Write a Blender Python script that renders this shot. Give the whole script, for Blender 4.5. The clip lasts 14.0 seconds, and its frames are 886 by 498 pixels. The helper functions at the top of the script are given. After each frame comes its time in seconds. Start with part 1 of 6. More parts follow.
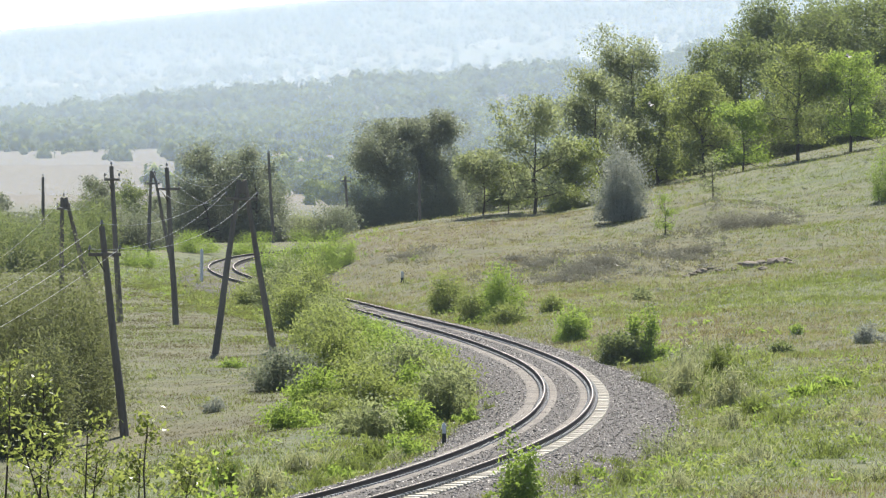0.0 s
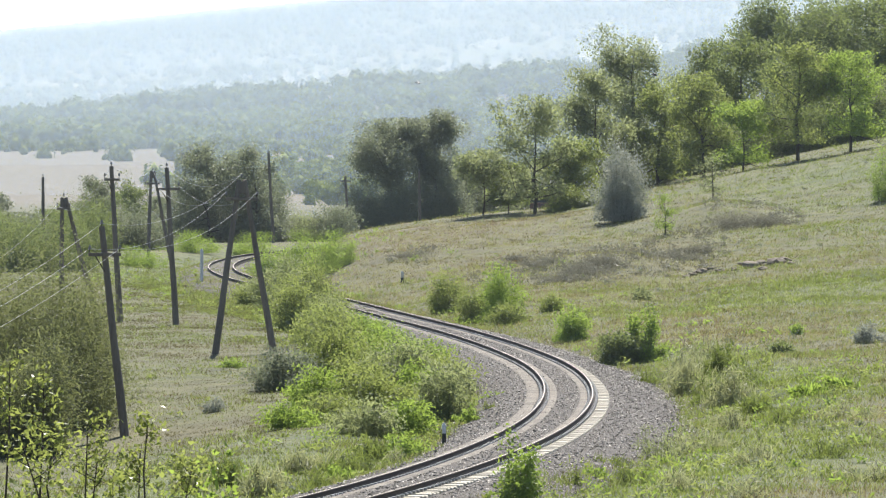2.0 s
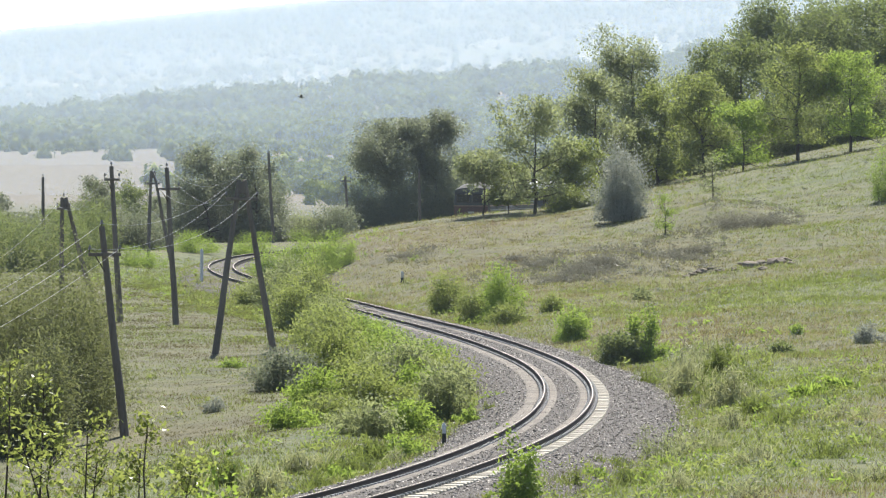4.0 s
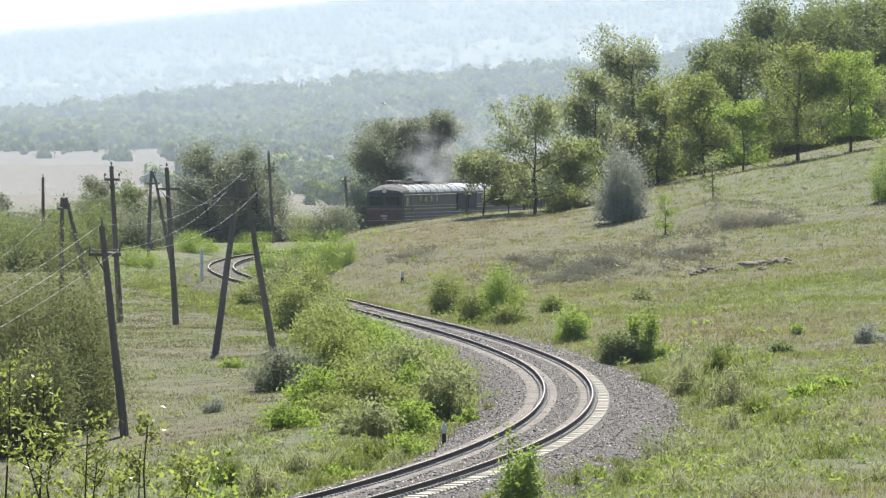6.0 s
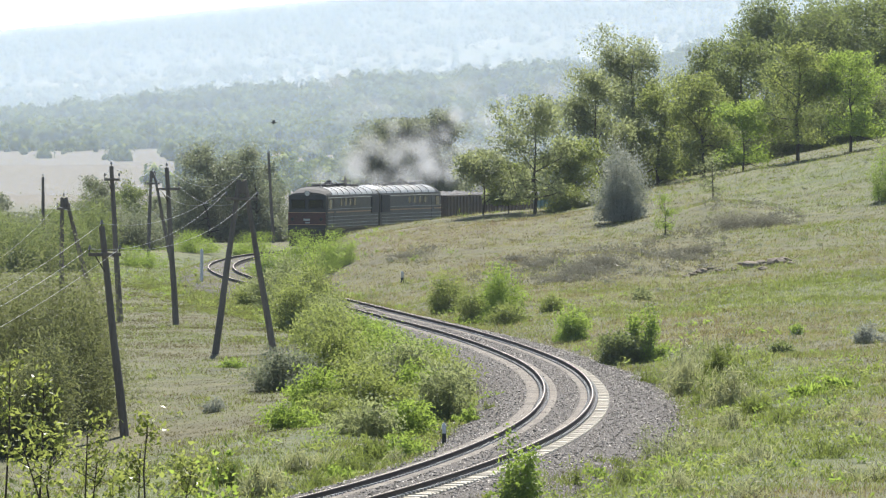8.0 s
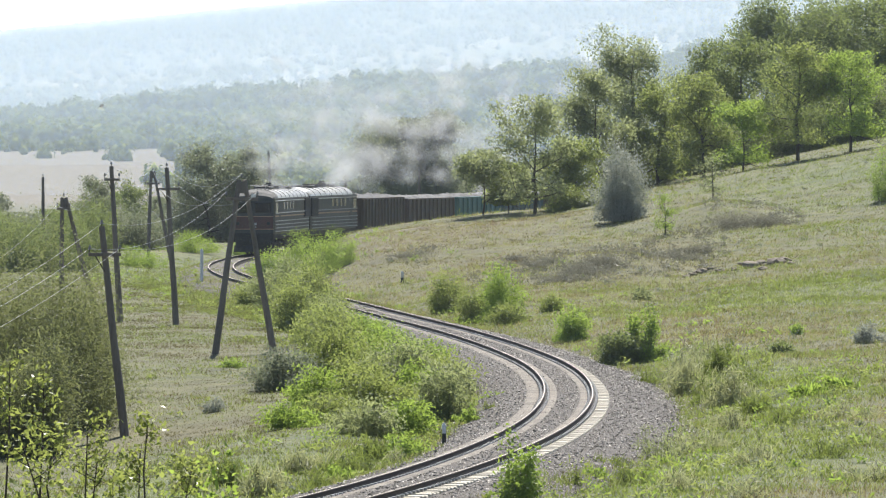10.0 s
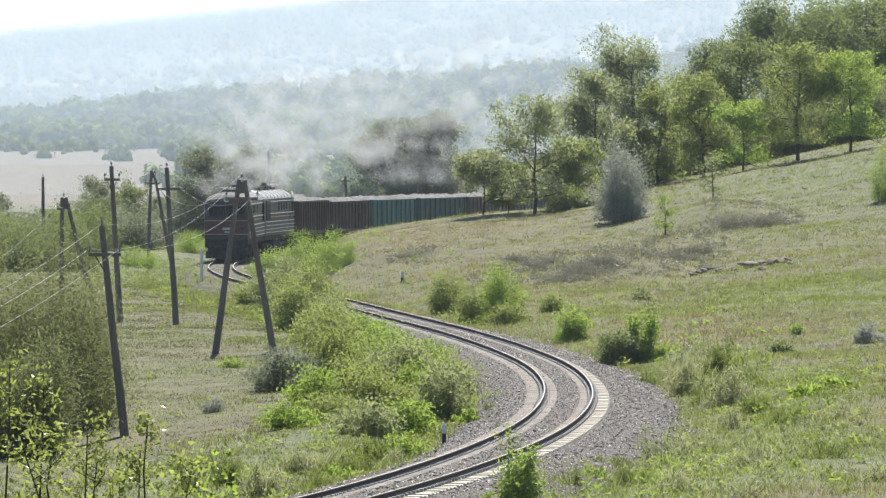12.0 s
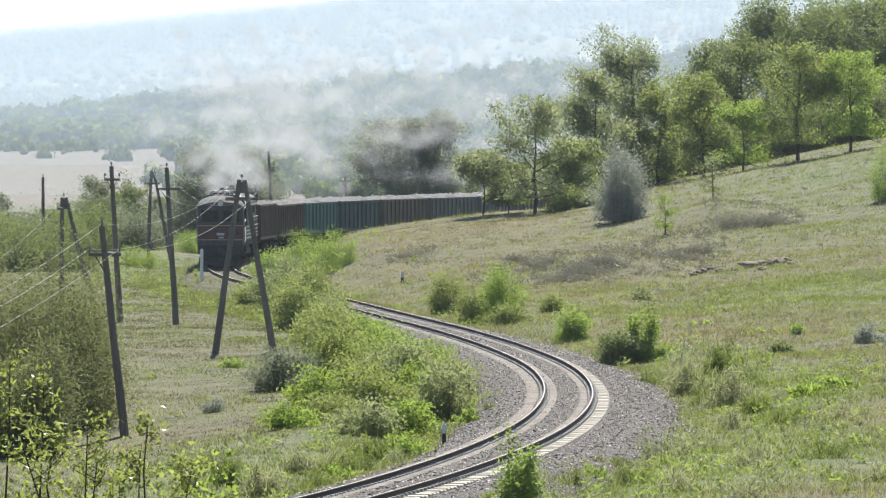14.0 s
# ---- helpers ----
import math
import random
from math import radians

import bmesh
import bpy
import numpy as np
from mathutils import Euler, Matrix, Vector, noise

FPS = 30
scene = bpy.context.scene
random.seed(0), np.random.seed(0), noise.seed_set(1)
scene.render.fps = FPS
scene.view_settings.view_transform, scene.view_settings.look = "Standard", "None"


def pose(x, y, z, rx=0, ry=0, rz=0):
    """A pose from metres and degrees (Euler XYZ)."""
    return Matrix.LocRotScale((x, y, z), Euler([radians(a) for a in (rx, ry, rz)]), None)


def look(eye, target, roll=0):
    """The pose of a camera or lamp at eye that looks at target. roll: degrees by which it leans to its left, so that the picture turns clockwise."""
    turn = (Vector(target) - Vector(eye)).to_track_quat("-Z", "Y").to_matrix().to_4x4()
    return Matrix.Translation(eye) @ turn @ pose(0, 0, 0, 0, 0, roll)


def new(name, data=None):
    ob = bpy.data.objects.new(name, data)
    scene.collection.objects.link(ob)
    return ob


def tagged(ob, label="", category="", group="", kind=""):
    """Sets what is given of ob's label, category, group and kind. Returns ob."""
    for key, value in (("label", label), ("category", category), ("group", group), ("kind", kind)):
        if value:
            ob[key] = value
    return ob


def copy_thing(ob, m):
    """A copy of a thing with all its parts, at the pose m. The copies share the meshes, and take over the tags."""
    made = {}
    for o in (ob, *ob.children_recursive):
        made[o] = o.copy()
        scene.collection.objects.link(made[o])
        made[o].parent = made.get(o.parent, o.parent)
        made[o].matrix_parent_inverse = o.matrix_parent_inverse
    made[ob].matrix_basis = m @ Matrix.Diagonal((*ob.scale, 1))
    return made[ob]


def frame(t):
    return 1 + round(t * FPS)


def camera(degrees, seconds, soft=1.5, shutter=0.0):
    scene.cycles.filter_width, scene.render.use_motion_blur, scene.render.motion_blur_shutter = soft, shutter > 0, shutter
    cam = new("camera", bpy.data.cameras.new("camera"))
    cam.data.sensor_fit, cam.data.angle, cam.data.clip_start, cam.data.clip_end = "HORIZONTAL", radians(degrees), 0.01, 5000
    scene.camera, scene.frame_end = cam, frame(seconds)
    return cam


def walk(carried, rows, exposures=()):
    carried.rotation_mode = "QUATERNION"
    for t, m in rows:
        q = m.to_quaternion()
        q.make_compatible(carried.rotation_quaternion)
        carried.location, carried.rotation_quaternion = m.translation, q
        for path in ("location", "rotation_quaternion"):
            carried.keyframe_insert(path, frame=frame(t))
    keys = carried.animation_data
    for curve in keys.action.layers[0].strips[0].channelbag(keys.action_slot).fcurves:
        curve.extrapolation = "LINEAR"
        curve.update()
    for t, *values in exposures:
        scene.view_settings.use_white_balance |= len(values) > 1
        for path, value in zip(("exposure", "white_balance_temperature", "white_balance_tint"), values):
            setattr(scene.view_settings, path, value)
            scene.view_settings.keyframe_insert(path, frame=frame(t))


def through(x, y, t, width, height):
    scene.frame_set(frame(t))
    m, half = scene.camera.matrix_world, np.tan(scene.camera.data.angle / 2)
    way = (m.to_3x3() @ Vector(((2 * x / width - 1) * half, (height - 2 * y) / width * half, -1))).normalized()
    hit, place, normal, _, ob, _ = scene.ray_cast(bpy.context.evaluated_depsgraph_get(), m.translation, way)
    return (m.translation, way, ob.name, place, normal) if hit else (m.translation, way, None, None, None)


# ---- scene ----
# ---- camera, light ----
cam = camera(7.4757, 14.0, soft=1.2)
EYE = Vector((0.0, 0.0, 8.44))
VIEW = look(EYE, EYE + Vector((0.0, 100.0, -1.675)))
walk(cam, [(0.0, VIEW), (14.0, VIEW)], [(0.0, 0.95), (14.0, 0.95)])

SUN_AZ, SUN_EL = radians(9), radians(50)      # azimuth from +y towards +x
world = bpy.data.worlds.new("summer_sky")
scene.world = world
world.use_nodes = True
wn = world.node_tree.nodes
sky = wn.new("ShaderNodeTexSky")
sky.sky_type, sky.sun_disc = "NISHITA", False
sky.sun_elevation, sky.sun_rotation = SUN_EL, SUN_AZ
sky.air_density, sky.dust_density, sky.ozone_density = 0.7, 0.4, 1.5
wn["Background"].inputs["Strength"].default_value = 0.085
world.node_tree.links.new(sky.outputs[0], wn["Background"].inputs[0])
sun_data = bpy.data.lights.new("sun", "SUN")
sun_data.energy, sun_data.angle, sun_data.color = 5.0, radians(0.53), (1.0, 0.96, 0.9)
sun = new("sun", sun_data)
toward = Vector((math.sin(SUN_AZ) * math.cos(SUN_EL), math.cos(SUN_AZ) * math.cos(SUN_EL), math.sin(SUN_EL)))
sun.matrix_world = look(Vector((0, 0, 200)) + toward * 100, Vector((0, 0, 200)))
scene.cycles.transparent_max_bounces = 160
# ---- the lie of the land: x across, y away from the camera, rail heads at z = 0 ----
TRACK_Y = np.arange(100.0, 900.5, 0.5)
SLOPE = np.interp(TRACK_Y, [100, 165, 210, 260, 305, 350, 390, 430, 470, 535, 560, 900],
                  [0.37, 0.1703, 0.0509, -0.0617, -0.1151, -0.1107, -0.128, -0.0509, 0.0486, 0.2985, 0.2725, 0.29])
TRACK_X = -18.88 + np.concatenate([[0], np.cumsum((SLOPE[1:] + SLOPE[:-1]) * 0.25)])
ARC = np.concatenate([[0], np.cumsum(0.5 * np.sqrt(1 + ((SLOPE[1:] + SLOPE[:-1]) / 2) ** 2))])


def track_x(y):
    y = np.asarray(y, float)
    inside = np.interp(y, TRACK_Y, TRACK_X)
    return inside + np.minimum(y - 100, 0) * 0.37 + np.maximum(y - 900, 0) * 0.29


def track_at(arc):
    """Place and slope (dx/dy) of the centre line, arc metres along it."""
    y = float(np.interp(arc, ARC, TRACK_Y))
    return float(np.interp(y, TRACK_Y, TRACK_X)), y, float(np.interp(y, TRACK_Y, SLOPE))


def step01(v, a, b):
    u = np.clip((np.asarray(v, float) - a) / (b - a), 0, 1)
    return u * u * (3 - 2 * u)


def swell(x, y, size, seed):
    """Smooth rolling unevenness, about -1 to 1."""
    a = np.sin(x / size + seed) * np.cos(y / size * 0.83 + 1.7 * seed)
    b = np.sin((x * 0.6 + y * 0.8) / size * 1.9 + 2.3 * seed)
    c = np.cos((x * 0.9 - y * 0.45) / size * 3.1 + 0.7 * seed)
    return 0.5 * a + 0.3 * b + 0.2 * c


def land(x, y):
    x, y = np.asarray(x, float), np.asarray(y, float)
    p = x - track_x(y)
    near = 1 - step01(y, 620, 900)
    # hillside beside the track
    k = np.interp(y, [100, 200, 280, 350, 400, 450, 520, 620, 900], [0.0, 0.015, 0.035, 0.075, 0.12, 0.158, 0.175, 0.15, 0.0])
    rise = k * np.maximum(p - 3.2, 0) ** 1.0
    rise = 22 * np.tanh(rise / 22) + 1.05 * step01(p, 2.6, 9) * step01(y, 375, 435) * (1 - step01(y, 560, 640))
    # meadow on the other side
    dip = -1.5 * step01(-p, 5, 15) * (1 - step01(y, 205, 262))
    base = -0.62 + 0.5 * step01(np.abs(p), 3.6, 9)
    z = (base + rise + dip) * near
    z = z + near * np.where(p < 0, 0.3, 0.85) * (0.2 * swell(x, y, 7.0, 1.0) + 0.09 * swell(x, y, 2.3, 2.0) + 0.10 * step01(p, 8, 16) * swell(x, y, 4.6, 6.0)) * step01(np.abs(p), 3.5, 8)
    # two low banks of earth on the hillside
    z = z + 0.9 * np.exp(-((x - 7.5) / 4.2) ** 2 - ((y - 372) / 7.0) ** 2) + 1.0 * np.exp(-((x - 16.5) / 2.6) ** 2 - ((y - 405) / 7.0) ** 2)
    z = z - 0.62 * np.exp(-((x - 8.5) / 5.5) ** 2 - ((y - 480) / 50.0) ** 2)
    # the shoulder of the hill under the wood, and the fold that runs down from it
    z = z + 0.75 * step01(x, 14, 33) * step01(y, 395, 470) * near - 0.35 * np.exp(-((x - 11.5 - 0.06 * (y - 330)) / 2.2) ** 2) * step01(y, 290, 330) * (1 - step01(y, 370, 400))
    # the rise on which the camera stands
    z = np.maximum(z, 6.84 - 0.062 * np.maximum(y, 0) - 0.02 * np.maximum(np.abs(x) - 25, 0))
    # valley, wooded ridge, far hill
    side = x / np.maximum(y, 1.0)
    z = z + 5.5 * step01(y, 900, 1600)
    ridge = 8 + 250 * (side + 0.05) + 5 * swell(x, y, 130, 3.0)
    z = z + np.clip(ridge, 3, 90) * step01(y, 1600, 2400) * (1 - 0.5 * step01(y, 2450, 2900))
    far = 66 + 335 * (side + 0.065) + 5 * swell(x, y, 210, 5.0)
    z = z + np.clip(far, 20, 190) * step01(y, 2900, 4700)
    return z


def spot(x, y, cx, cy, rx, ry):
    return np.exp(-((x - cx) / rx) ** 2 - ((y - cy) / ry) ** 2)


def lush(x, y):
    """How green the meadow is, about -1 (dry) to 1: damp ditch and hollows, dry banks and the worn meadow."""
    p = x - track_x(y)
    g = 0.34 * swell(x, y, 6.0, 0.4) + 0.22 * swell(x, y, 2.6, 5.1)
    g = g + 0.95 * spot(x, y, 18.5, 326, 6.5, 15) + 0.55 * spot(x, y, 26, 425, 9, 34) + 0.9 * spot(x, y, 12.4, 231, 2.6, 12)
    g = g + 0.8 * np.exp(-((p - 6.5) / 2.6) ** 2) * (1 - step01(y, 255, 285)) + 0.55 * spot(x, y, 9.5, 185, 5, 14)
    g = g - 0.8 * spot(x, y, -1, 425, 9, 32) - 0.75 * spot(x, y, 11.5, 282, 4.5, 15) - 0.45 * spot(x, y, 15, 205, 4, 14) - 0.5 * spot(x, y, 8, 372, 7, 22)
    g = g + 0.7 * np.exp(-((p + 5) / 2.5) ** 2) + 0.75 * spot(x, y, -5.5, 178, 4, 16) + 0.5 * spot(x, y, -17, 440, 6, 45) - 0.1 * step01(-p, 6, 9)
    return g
# ---- materials ----
def material(name, rough=0.8, metal=0.0):
    m = bpy.data.materials.new(name)
    m.use_nodes = True
    b = m.node_tree.nodes["Principled BSDF"]
    b.inputs["Roughness"].default_value, b.inputs["Metallic"].default_value = rough, metal
    return m, m.node_tree.nodes, m.node_tree.links, b


def ramp(nodes, links, source, stops):
    r = nodes.new("ShaderNodeValToRGB")
    e = r.color_ramp.elements
    while len(e) < len(stops):
        e.new(0.5)
    for el, (pos, col) in zip(e, stops):
        el.position, el.color = pos, (*col, 1)
    links.new(source, r.inputs[0])
    return r.outputs[0]


def noise_tex(nodes, links, scale, detail=4, coord="Object", rough=0.55, stretch=None):
    co = nodes.new("ShaderNodeTexCoord").outputs[coord]
    if stretch:
        mp = nodes.new("ShaderNodeMapping")
        mp.inputs["Scale"].default_value = stretch
        links.new(co, mp.inputs[0])
        co = mp.outputs[0]
    n = nodes.new("ShaderNodeTexNoise")
    n.inputs["Scale"].default_value, n.inputs["Detail"].default_value, n.inputs["Roughness"].default_value = scale, detail, rough
    links.new(co, n.inputs["Vector"])
    return n.outputs[0]


def mixed(nodes, links, fac, a, b, mode="MIX"):
    m = nodes.new("ShaderNodeMix")
    m.data_type, m.blend_type = "RGBA", mode
    for sock, v in ((m.inputs[0], fac), (m.inputs[6], a), (m.inputs[7], b)):
        if isinstance(v, tuple):
            sock.default_value = (*v, 1)
        elif isinstance(v, (int, float)):
            sock.default_value = v
        else:
            links.new(v, sock)
    return m.outputs[2]


def bump(nodes, links, b, height, strength=0.4, distance=0.02):
    n = nodes.new("ShaderNodeBump")
    n.inputs["Strength"].default_value, n.inputs["Distance"].default_value = strength, distance
    links.new(height, n.inputs["Height"])
    links.new(n.outputs[0], b.inputs["Normal"])


def plain(name, dark, light, scale=6.0, rough=0.75, metal=0.0, relief=0.3, distance=0.01, stretch=None, fine=40.0):
    """A worn surface between two colours: stains at one scale, grain at a finer one."""
    m, nodes, links, b = material(name, rough, metal)
    big = noise_tex(nodes, links, scale, 5, stretch=stretch)
    small = noise_tex(nodes, links, fine, 3, stretch=stretch)
    col = ramp(nodes, links, big, [(0.3, dark), (0.7, light)])
    col = mixed(nodes, links, 0.35, col, ramp(nodes, links, small, [(0.3, tuple(c * 0.6 for c in dark)), (0.7, light)]))
    links.new(col, b.inputs["Base Color"])
    bump(nodes, links, b, small, relief, distance)
    return m


def foliage(name, dark, light, through, see=0.45, leaf_mix=0.45, scale=0.9):
    """Leaves: colour varies leaf by leaf and over the crown; part of the light comes through."""
    m, nodes, links, b = material(name, 0.55)
    isl = nodes.new("ShaderNodeNewGeometry").outputs["Random Per Island"]
    patch = noise_tex(nodes, links, scale, 3)
    col = ramp(nodes, links, isl, [(0.0, dark), (1.0, light)])
    col = mixed(nodes, links, leaf_mix, col, ramp(nodes, links, patch, [(0.32, dark), (0.68, light)]))
    links.new(col, b.inputs["Base Color"])
    b.inputs["Specular IOR Level"].default_value = 0.22
    tr = nodes.new("ShaderNodeBsdfTranslucent")
    links.new(mixed(nodes, links, 0.6, col, through), tr.inputs[0])
    mx = nodes.new("ShaderNodeMixShader")
    mx.inputs[0].default_value = see
    links.new(b.outputs[0], mx.inputs[1])
    links.new(tr.outputs[0], mx.inputs[2])
    links.new(mx.outputs[0], nodes["Material Output"].inputs[0])
    return m


LEAF_DARK = foliage("leaf_dark", (0.042, 0.064, 0.025), (0.16, 0.19, 0.066), (0.34, 0.41, 0.115), 0.48)
LEAF_MID = foliage("leaf_mid", (0.055, 0.082, 0.023), (0.21, 0.245, 0.07), (0.45, 0.52, 0.13), 0.5)
LEAF_OLIVE = foliage("leaf_olive", (0.075, 0.096, 0.045), (0.225, 0.25, 0.118), (0.45, 0.5, 0.205), 0.55)
LEAF_LIME = foliage("leaf_lime", (0.06, 0.105, 0.02), (0.21, 0.29, 0.055), (0.44, 0.58, 0.10), 0.54)
LEAF_GLOSS = foliage("leaf_glossy", (0.055, 0.08, 0.02), (0.22, 0.26, 0.065), (0.5, 0.56, 0.14), 0.48)
LEAF_GLOSS.node_tree.nodes["Principled BSDF"].inputs["Roughness"].default_value = 0.35
LEAF_GREY = foliage("leaf_grey", (0.17, 0.185, 0.15), (0.40, 0.41, 0.35), (0.42, 0.44, 0.33), 0.42)
LEAF_SAGE = foliage("leaf_sage", (0.07, 0.085, 0.055), (0.24, 0.26, 0.17), (0.3, 0.34, 0.2), 0.4)
LEAF_FAR = foliage("leaf_far", (0.02, 0.042, 0.014), (0.33, 0.37, 0.12), (0.3, 0.38, 0.1), 0.2, 0.4, 0.5)
LEAF_FAR.node_tree.nodes["Principled BSDF"].inputs["Specular IOR Level"].default_value = 0.0
GRASS_DRY = foliage("grass_dry", (0.14, 0.13, 0.05), (0.33, 0.30, 0.13), (0.38, 0.36, 0.13), 0.42)
GRASS_GREEN = foliage("grass_green", (0.06, 0.085, 0.022), (0.20, 0.235, 0.06), (0.31, 0.38, 0.075), 0.45)
GRASS_RUST = foliage("grass_rust", (0.14, 0.095, 0.05), (0.30, 0.22, 0.13), (0.28, 0.2, 0.1), 0.35)
GRASS_OLIVE = foliage("grass_olive", (0.052, 0.044, 0.012), (0.118, 0.104, 0.034), (0.14, 0.126, 0.036), 0.36)
GRASS_PALE = foliage("grass_pale", (0.18, 0.195, 0.09), (0.42, 0.42, 0.22), (0.48, 0.5, 0.22), 0.45)
LEAF_THICKET = foliage("leaf_thicket", (0.06, 0.072, 0.03), (0.175, 0.185, 0.078), (0.31, 0.34, 0.125), 0.48)
LEAF_OAK = foliage("leaf_oak", (0.065, 0.078, 0.05), (0.235, 0.25, 0.16), (0.34, 0.38, 0.2), 0.46)
LEAF_OAK.node_tree.nodes["Principled BSDF"].inputs["Roughness"].default_value = 0.5
LEAF_OAK.node_tree.nodes["Principled BSDF"].inputs["Specular IOR Level"].default_value = 0.35
BARK = plain("bark", (0.035, 0.028, 0.02), (0.10, 0.08, 0.06), 5, 0.9, relief=0.8, distance=0.03, stretch=(1, 1, 0.25))
POLE_WOOD = plain("weathered_pole_wood", (0.085, 0.07, 0.056), (0.225, 0.19, 0.155), 3, 0.85, relief=0.6, stretch=(1, 1, 0.12))
CONCRETE = plain("sleeper_concrete", (0.46, 0.41, 0.31), (0.68, 0.61, 0.48), 4, 0.85, relief=0.4)
RAIL_RUST = plain("rail_rust", (0.016, 0.010, 0.007), (0.042, 0.027, 0.018), 6, 0.85, 0.0, relief=0.4)
RAIL_HEAD = plain("polished_rail_head", (0.20, 0.17, 0.14), (0.33, 0.285, 0.24), 3, 0.5, 1.0, relief=0.05)
BALLAST = plain("ballast_stone", (0.034, 0.028, 0.022), (0.125, 0.106, 0.085), 16, 0.9, relief=1.0, distance=0.05, fine=26)
SAND = plain("dusty_grit", (0.08, 0.068, 0.055), (0.29, 0.255, 0.205), 0.8, 0.95, relief=0.8, distance=0.03, fine=30)
STONE = foliage("gravel_stone", (0.014, 0.012, 0.01), (0.42, 0.385, 0.335), (0.2, 0.2, 0.2), 0.0)
WHITE_PAINT = plain("chipped_white_paint", (0.55, 0.54, 0.5), (0.8, 0.79, 0.76), 9, 0.6, relief=0.2)
BLACK_PAINT = plain("black_paint", (0.012, 0.012, 0.012), (0.035, 0.035, 0.034), 9, 0.55, relief=0.2)
# insulator glaze darkened: the backlit silhouette is put into the colour
PORCELAIN = plain("silhouette_dark_glaze", (0.05, 0.045, 0.04), (0.24, 0.23, 0.21), 14, 0.3, relief=0.02)
TWIG = foliage("dry_brush", (0.085, 0.083, 0.058), (0.25, 0.245, 0.185), (0.24, 0.23, 0.16), 0.35)
ROCK = plain("limestone_rock", (0.11, 0.085, 0.058), (0.3, 0.25, 0.18), 2, 0.9, relief=0.7, distance=0.05, fine=12)
WIRE = plain("weathered_wire", (0.2, 0.2, 0.19), (0.38, 0.38, 0.37), 9, 0.5, 0.6, relief=0.05)


def bed_top(p):
    return np.interp(p, [-4.0, -3.6, -1.9, -1.4, 0, 0.66, 0.76, 1.3, 1.9, 4.2, 4.6], [-5, -0.75, -0.22, -0.165, -0.155, -0.165, -0.3, -0.25, -0.27, -0.72, -5])


# ---- building tools ----
def link_mesh(name, verts, faces, mats, parent=None, face_mats=None, smooth=False):
    """One mesh object from arrays; faces is an (n, 3) or (n, 4) array, or a list of either."""
    me = bpy.data.meshes.new(name)
    verts = np.asarray(verts, np.float32)
    groups = faces if isinstance(faces, list) else [faces]
    groups = [np.asarray(g, np.int32) for g in groups if len(g)]
    loops = np.concatenate([g.ravel() for g in groups])
    totals = np.concatenate([np.full(len(g), g.shape[1], np.int32) for g in groups])
    me.vertices.add(len(verts))
    me.vertices.foreach_set("co", verts.ravel())
    me.loops.add(len(loops))
    me.loops.foreach_set("vertex_index", loops)
    me.polygons.add(len(totals))
    me.polygons.foreach_set("loop_start", np.concatenate([[0], np.cumsum(totals)[:-1]]).astype(np.int32))
    me.polygons.foreach_set("loop_total", totals)
    for m in (mats if isinstance(mats, (list, tuple)) else [mats]):
        me.materials.append(m)
    if face_mats is not None:
        me.polygons.foreach_set("material_index", np.asarray(face_mats, np.int32))
    if smooth:
        me.polygons.foreach_set("use_smooth", np.ones(len(totals), bool))
    me.update(calc_edges=True)
    me.validate()
    ob = new(name, me)
    if parent:
        ob.parent = parent
    return ob


def part(name, bm, mat, parent, label=""):
    me = bpy.data.meshes.new(name)
    bm.normal_update()
    bm.to_mesh(me)
    bm.free()
    for m in (mat if isinstance(mat, (list, tuple)) else [mat]):
        me.materials.append(m)
    ob = new(name, me)
    ob.parent = parent
    return tagged(ob, label)


def box(bm, size, at, bevel=0.0, turn=None):
    """Adds a box with bevelled edges to bm."""
    m = Matrix.Translation(at) @ (turn.to_4x4() if turn else Matrix()) @ Matrix.Diagonal((*size, 1))
    got = bmesh.ops.create_cube(bm, size=1, matrix=m)["verts"]
    if bevel:
        edges = list({e for v in got for e in v.link_edges})
        bmesh.ops.bevel(bm, geom=edges, offset=bevel, segments=1, affect="EDGES", profile=0.7)
    return bm


def rod(bm, a, b, r0, r1=None, sides=8):
    a, b = Vector(a), Vector(b)
    way = b - a
    m = Matrix.Translation((a + b) / 2) @ way.to_track_quat("Z", "Y").to_matrix().to_4x4()
    bmesh.ops.create_cone(bm, cap_ends=True, segments=sides, radius1=r0, radius2=r0 if r1 is None else r1, depth=way.length, matrix=m)
    return bm


def boxed(*items, bevel=0.0):
    bm = bmesh.new()
    for size, at in items:
        box(bm, size, at, bevel)
    return bm


def tubes(segments, sides=6):
    """Tapered tubes as arrays; segments: (a, b, radius a, radius b)."""
    vs, fs, n = [], [], 0
    ang = np.arange(sides) * 2 * np.pi / sides
    for a, b, ra, rb in segments:
        a, b = np.asarray(a, float), np.asarray(b, float)
        w = b - a
        w = w / max(np.linalg.norm(w), 1e-6)
        u = np.cross(w, [0.3, 0.9, 0.1] if abs(w[2]) > 0.5 else [0, 0, 1])
        u = u / np.linalg.norm(u)
        v = np.cross(w, u)
        ring = np.cos(ang)[:, None] * u + np.sin(ang)[:, None] * v
        vs += [a + ring * ra, b + ring * rb]
        i = np.arange(sides)
        j = (i + 1) % sides
        fs.append(np.stack([n + i, n + j, n + sides + j, n + sides + i], 1))
        n += 2 * sides
    return np.concatenate(vs), np.concatenate(fs)


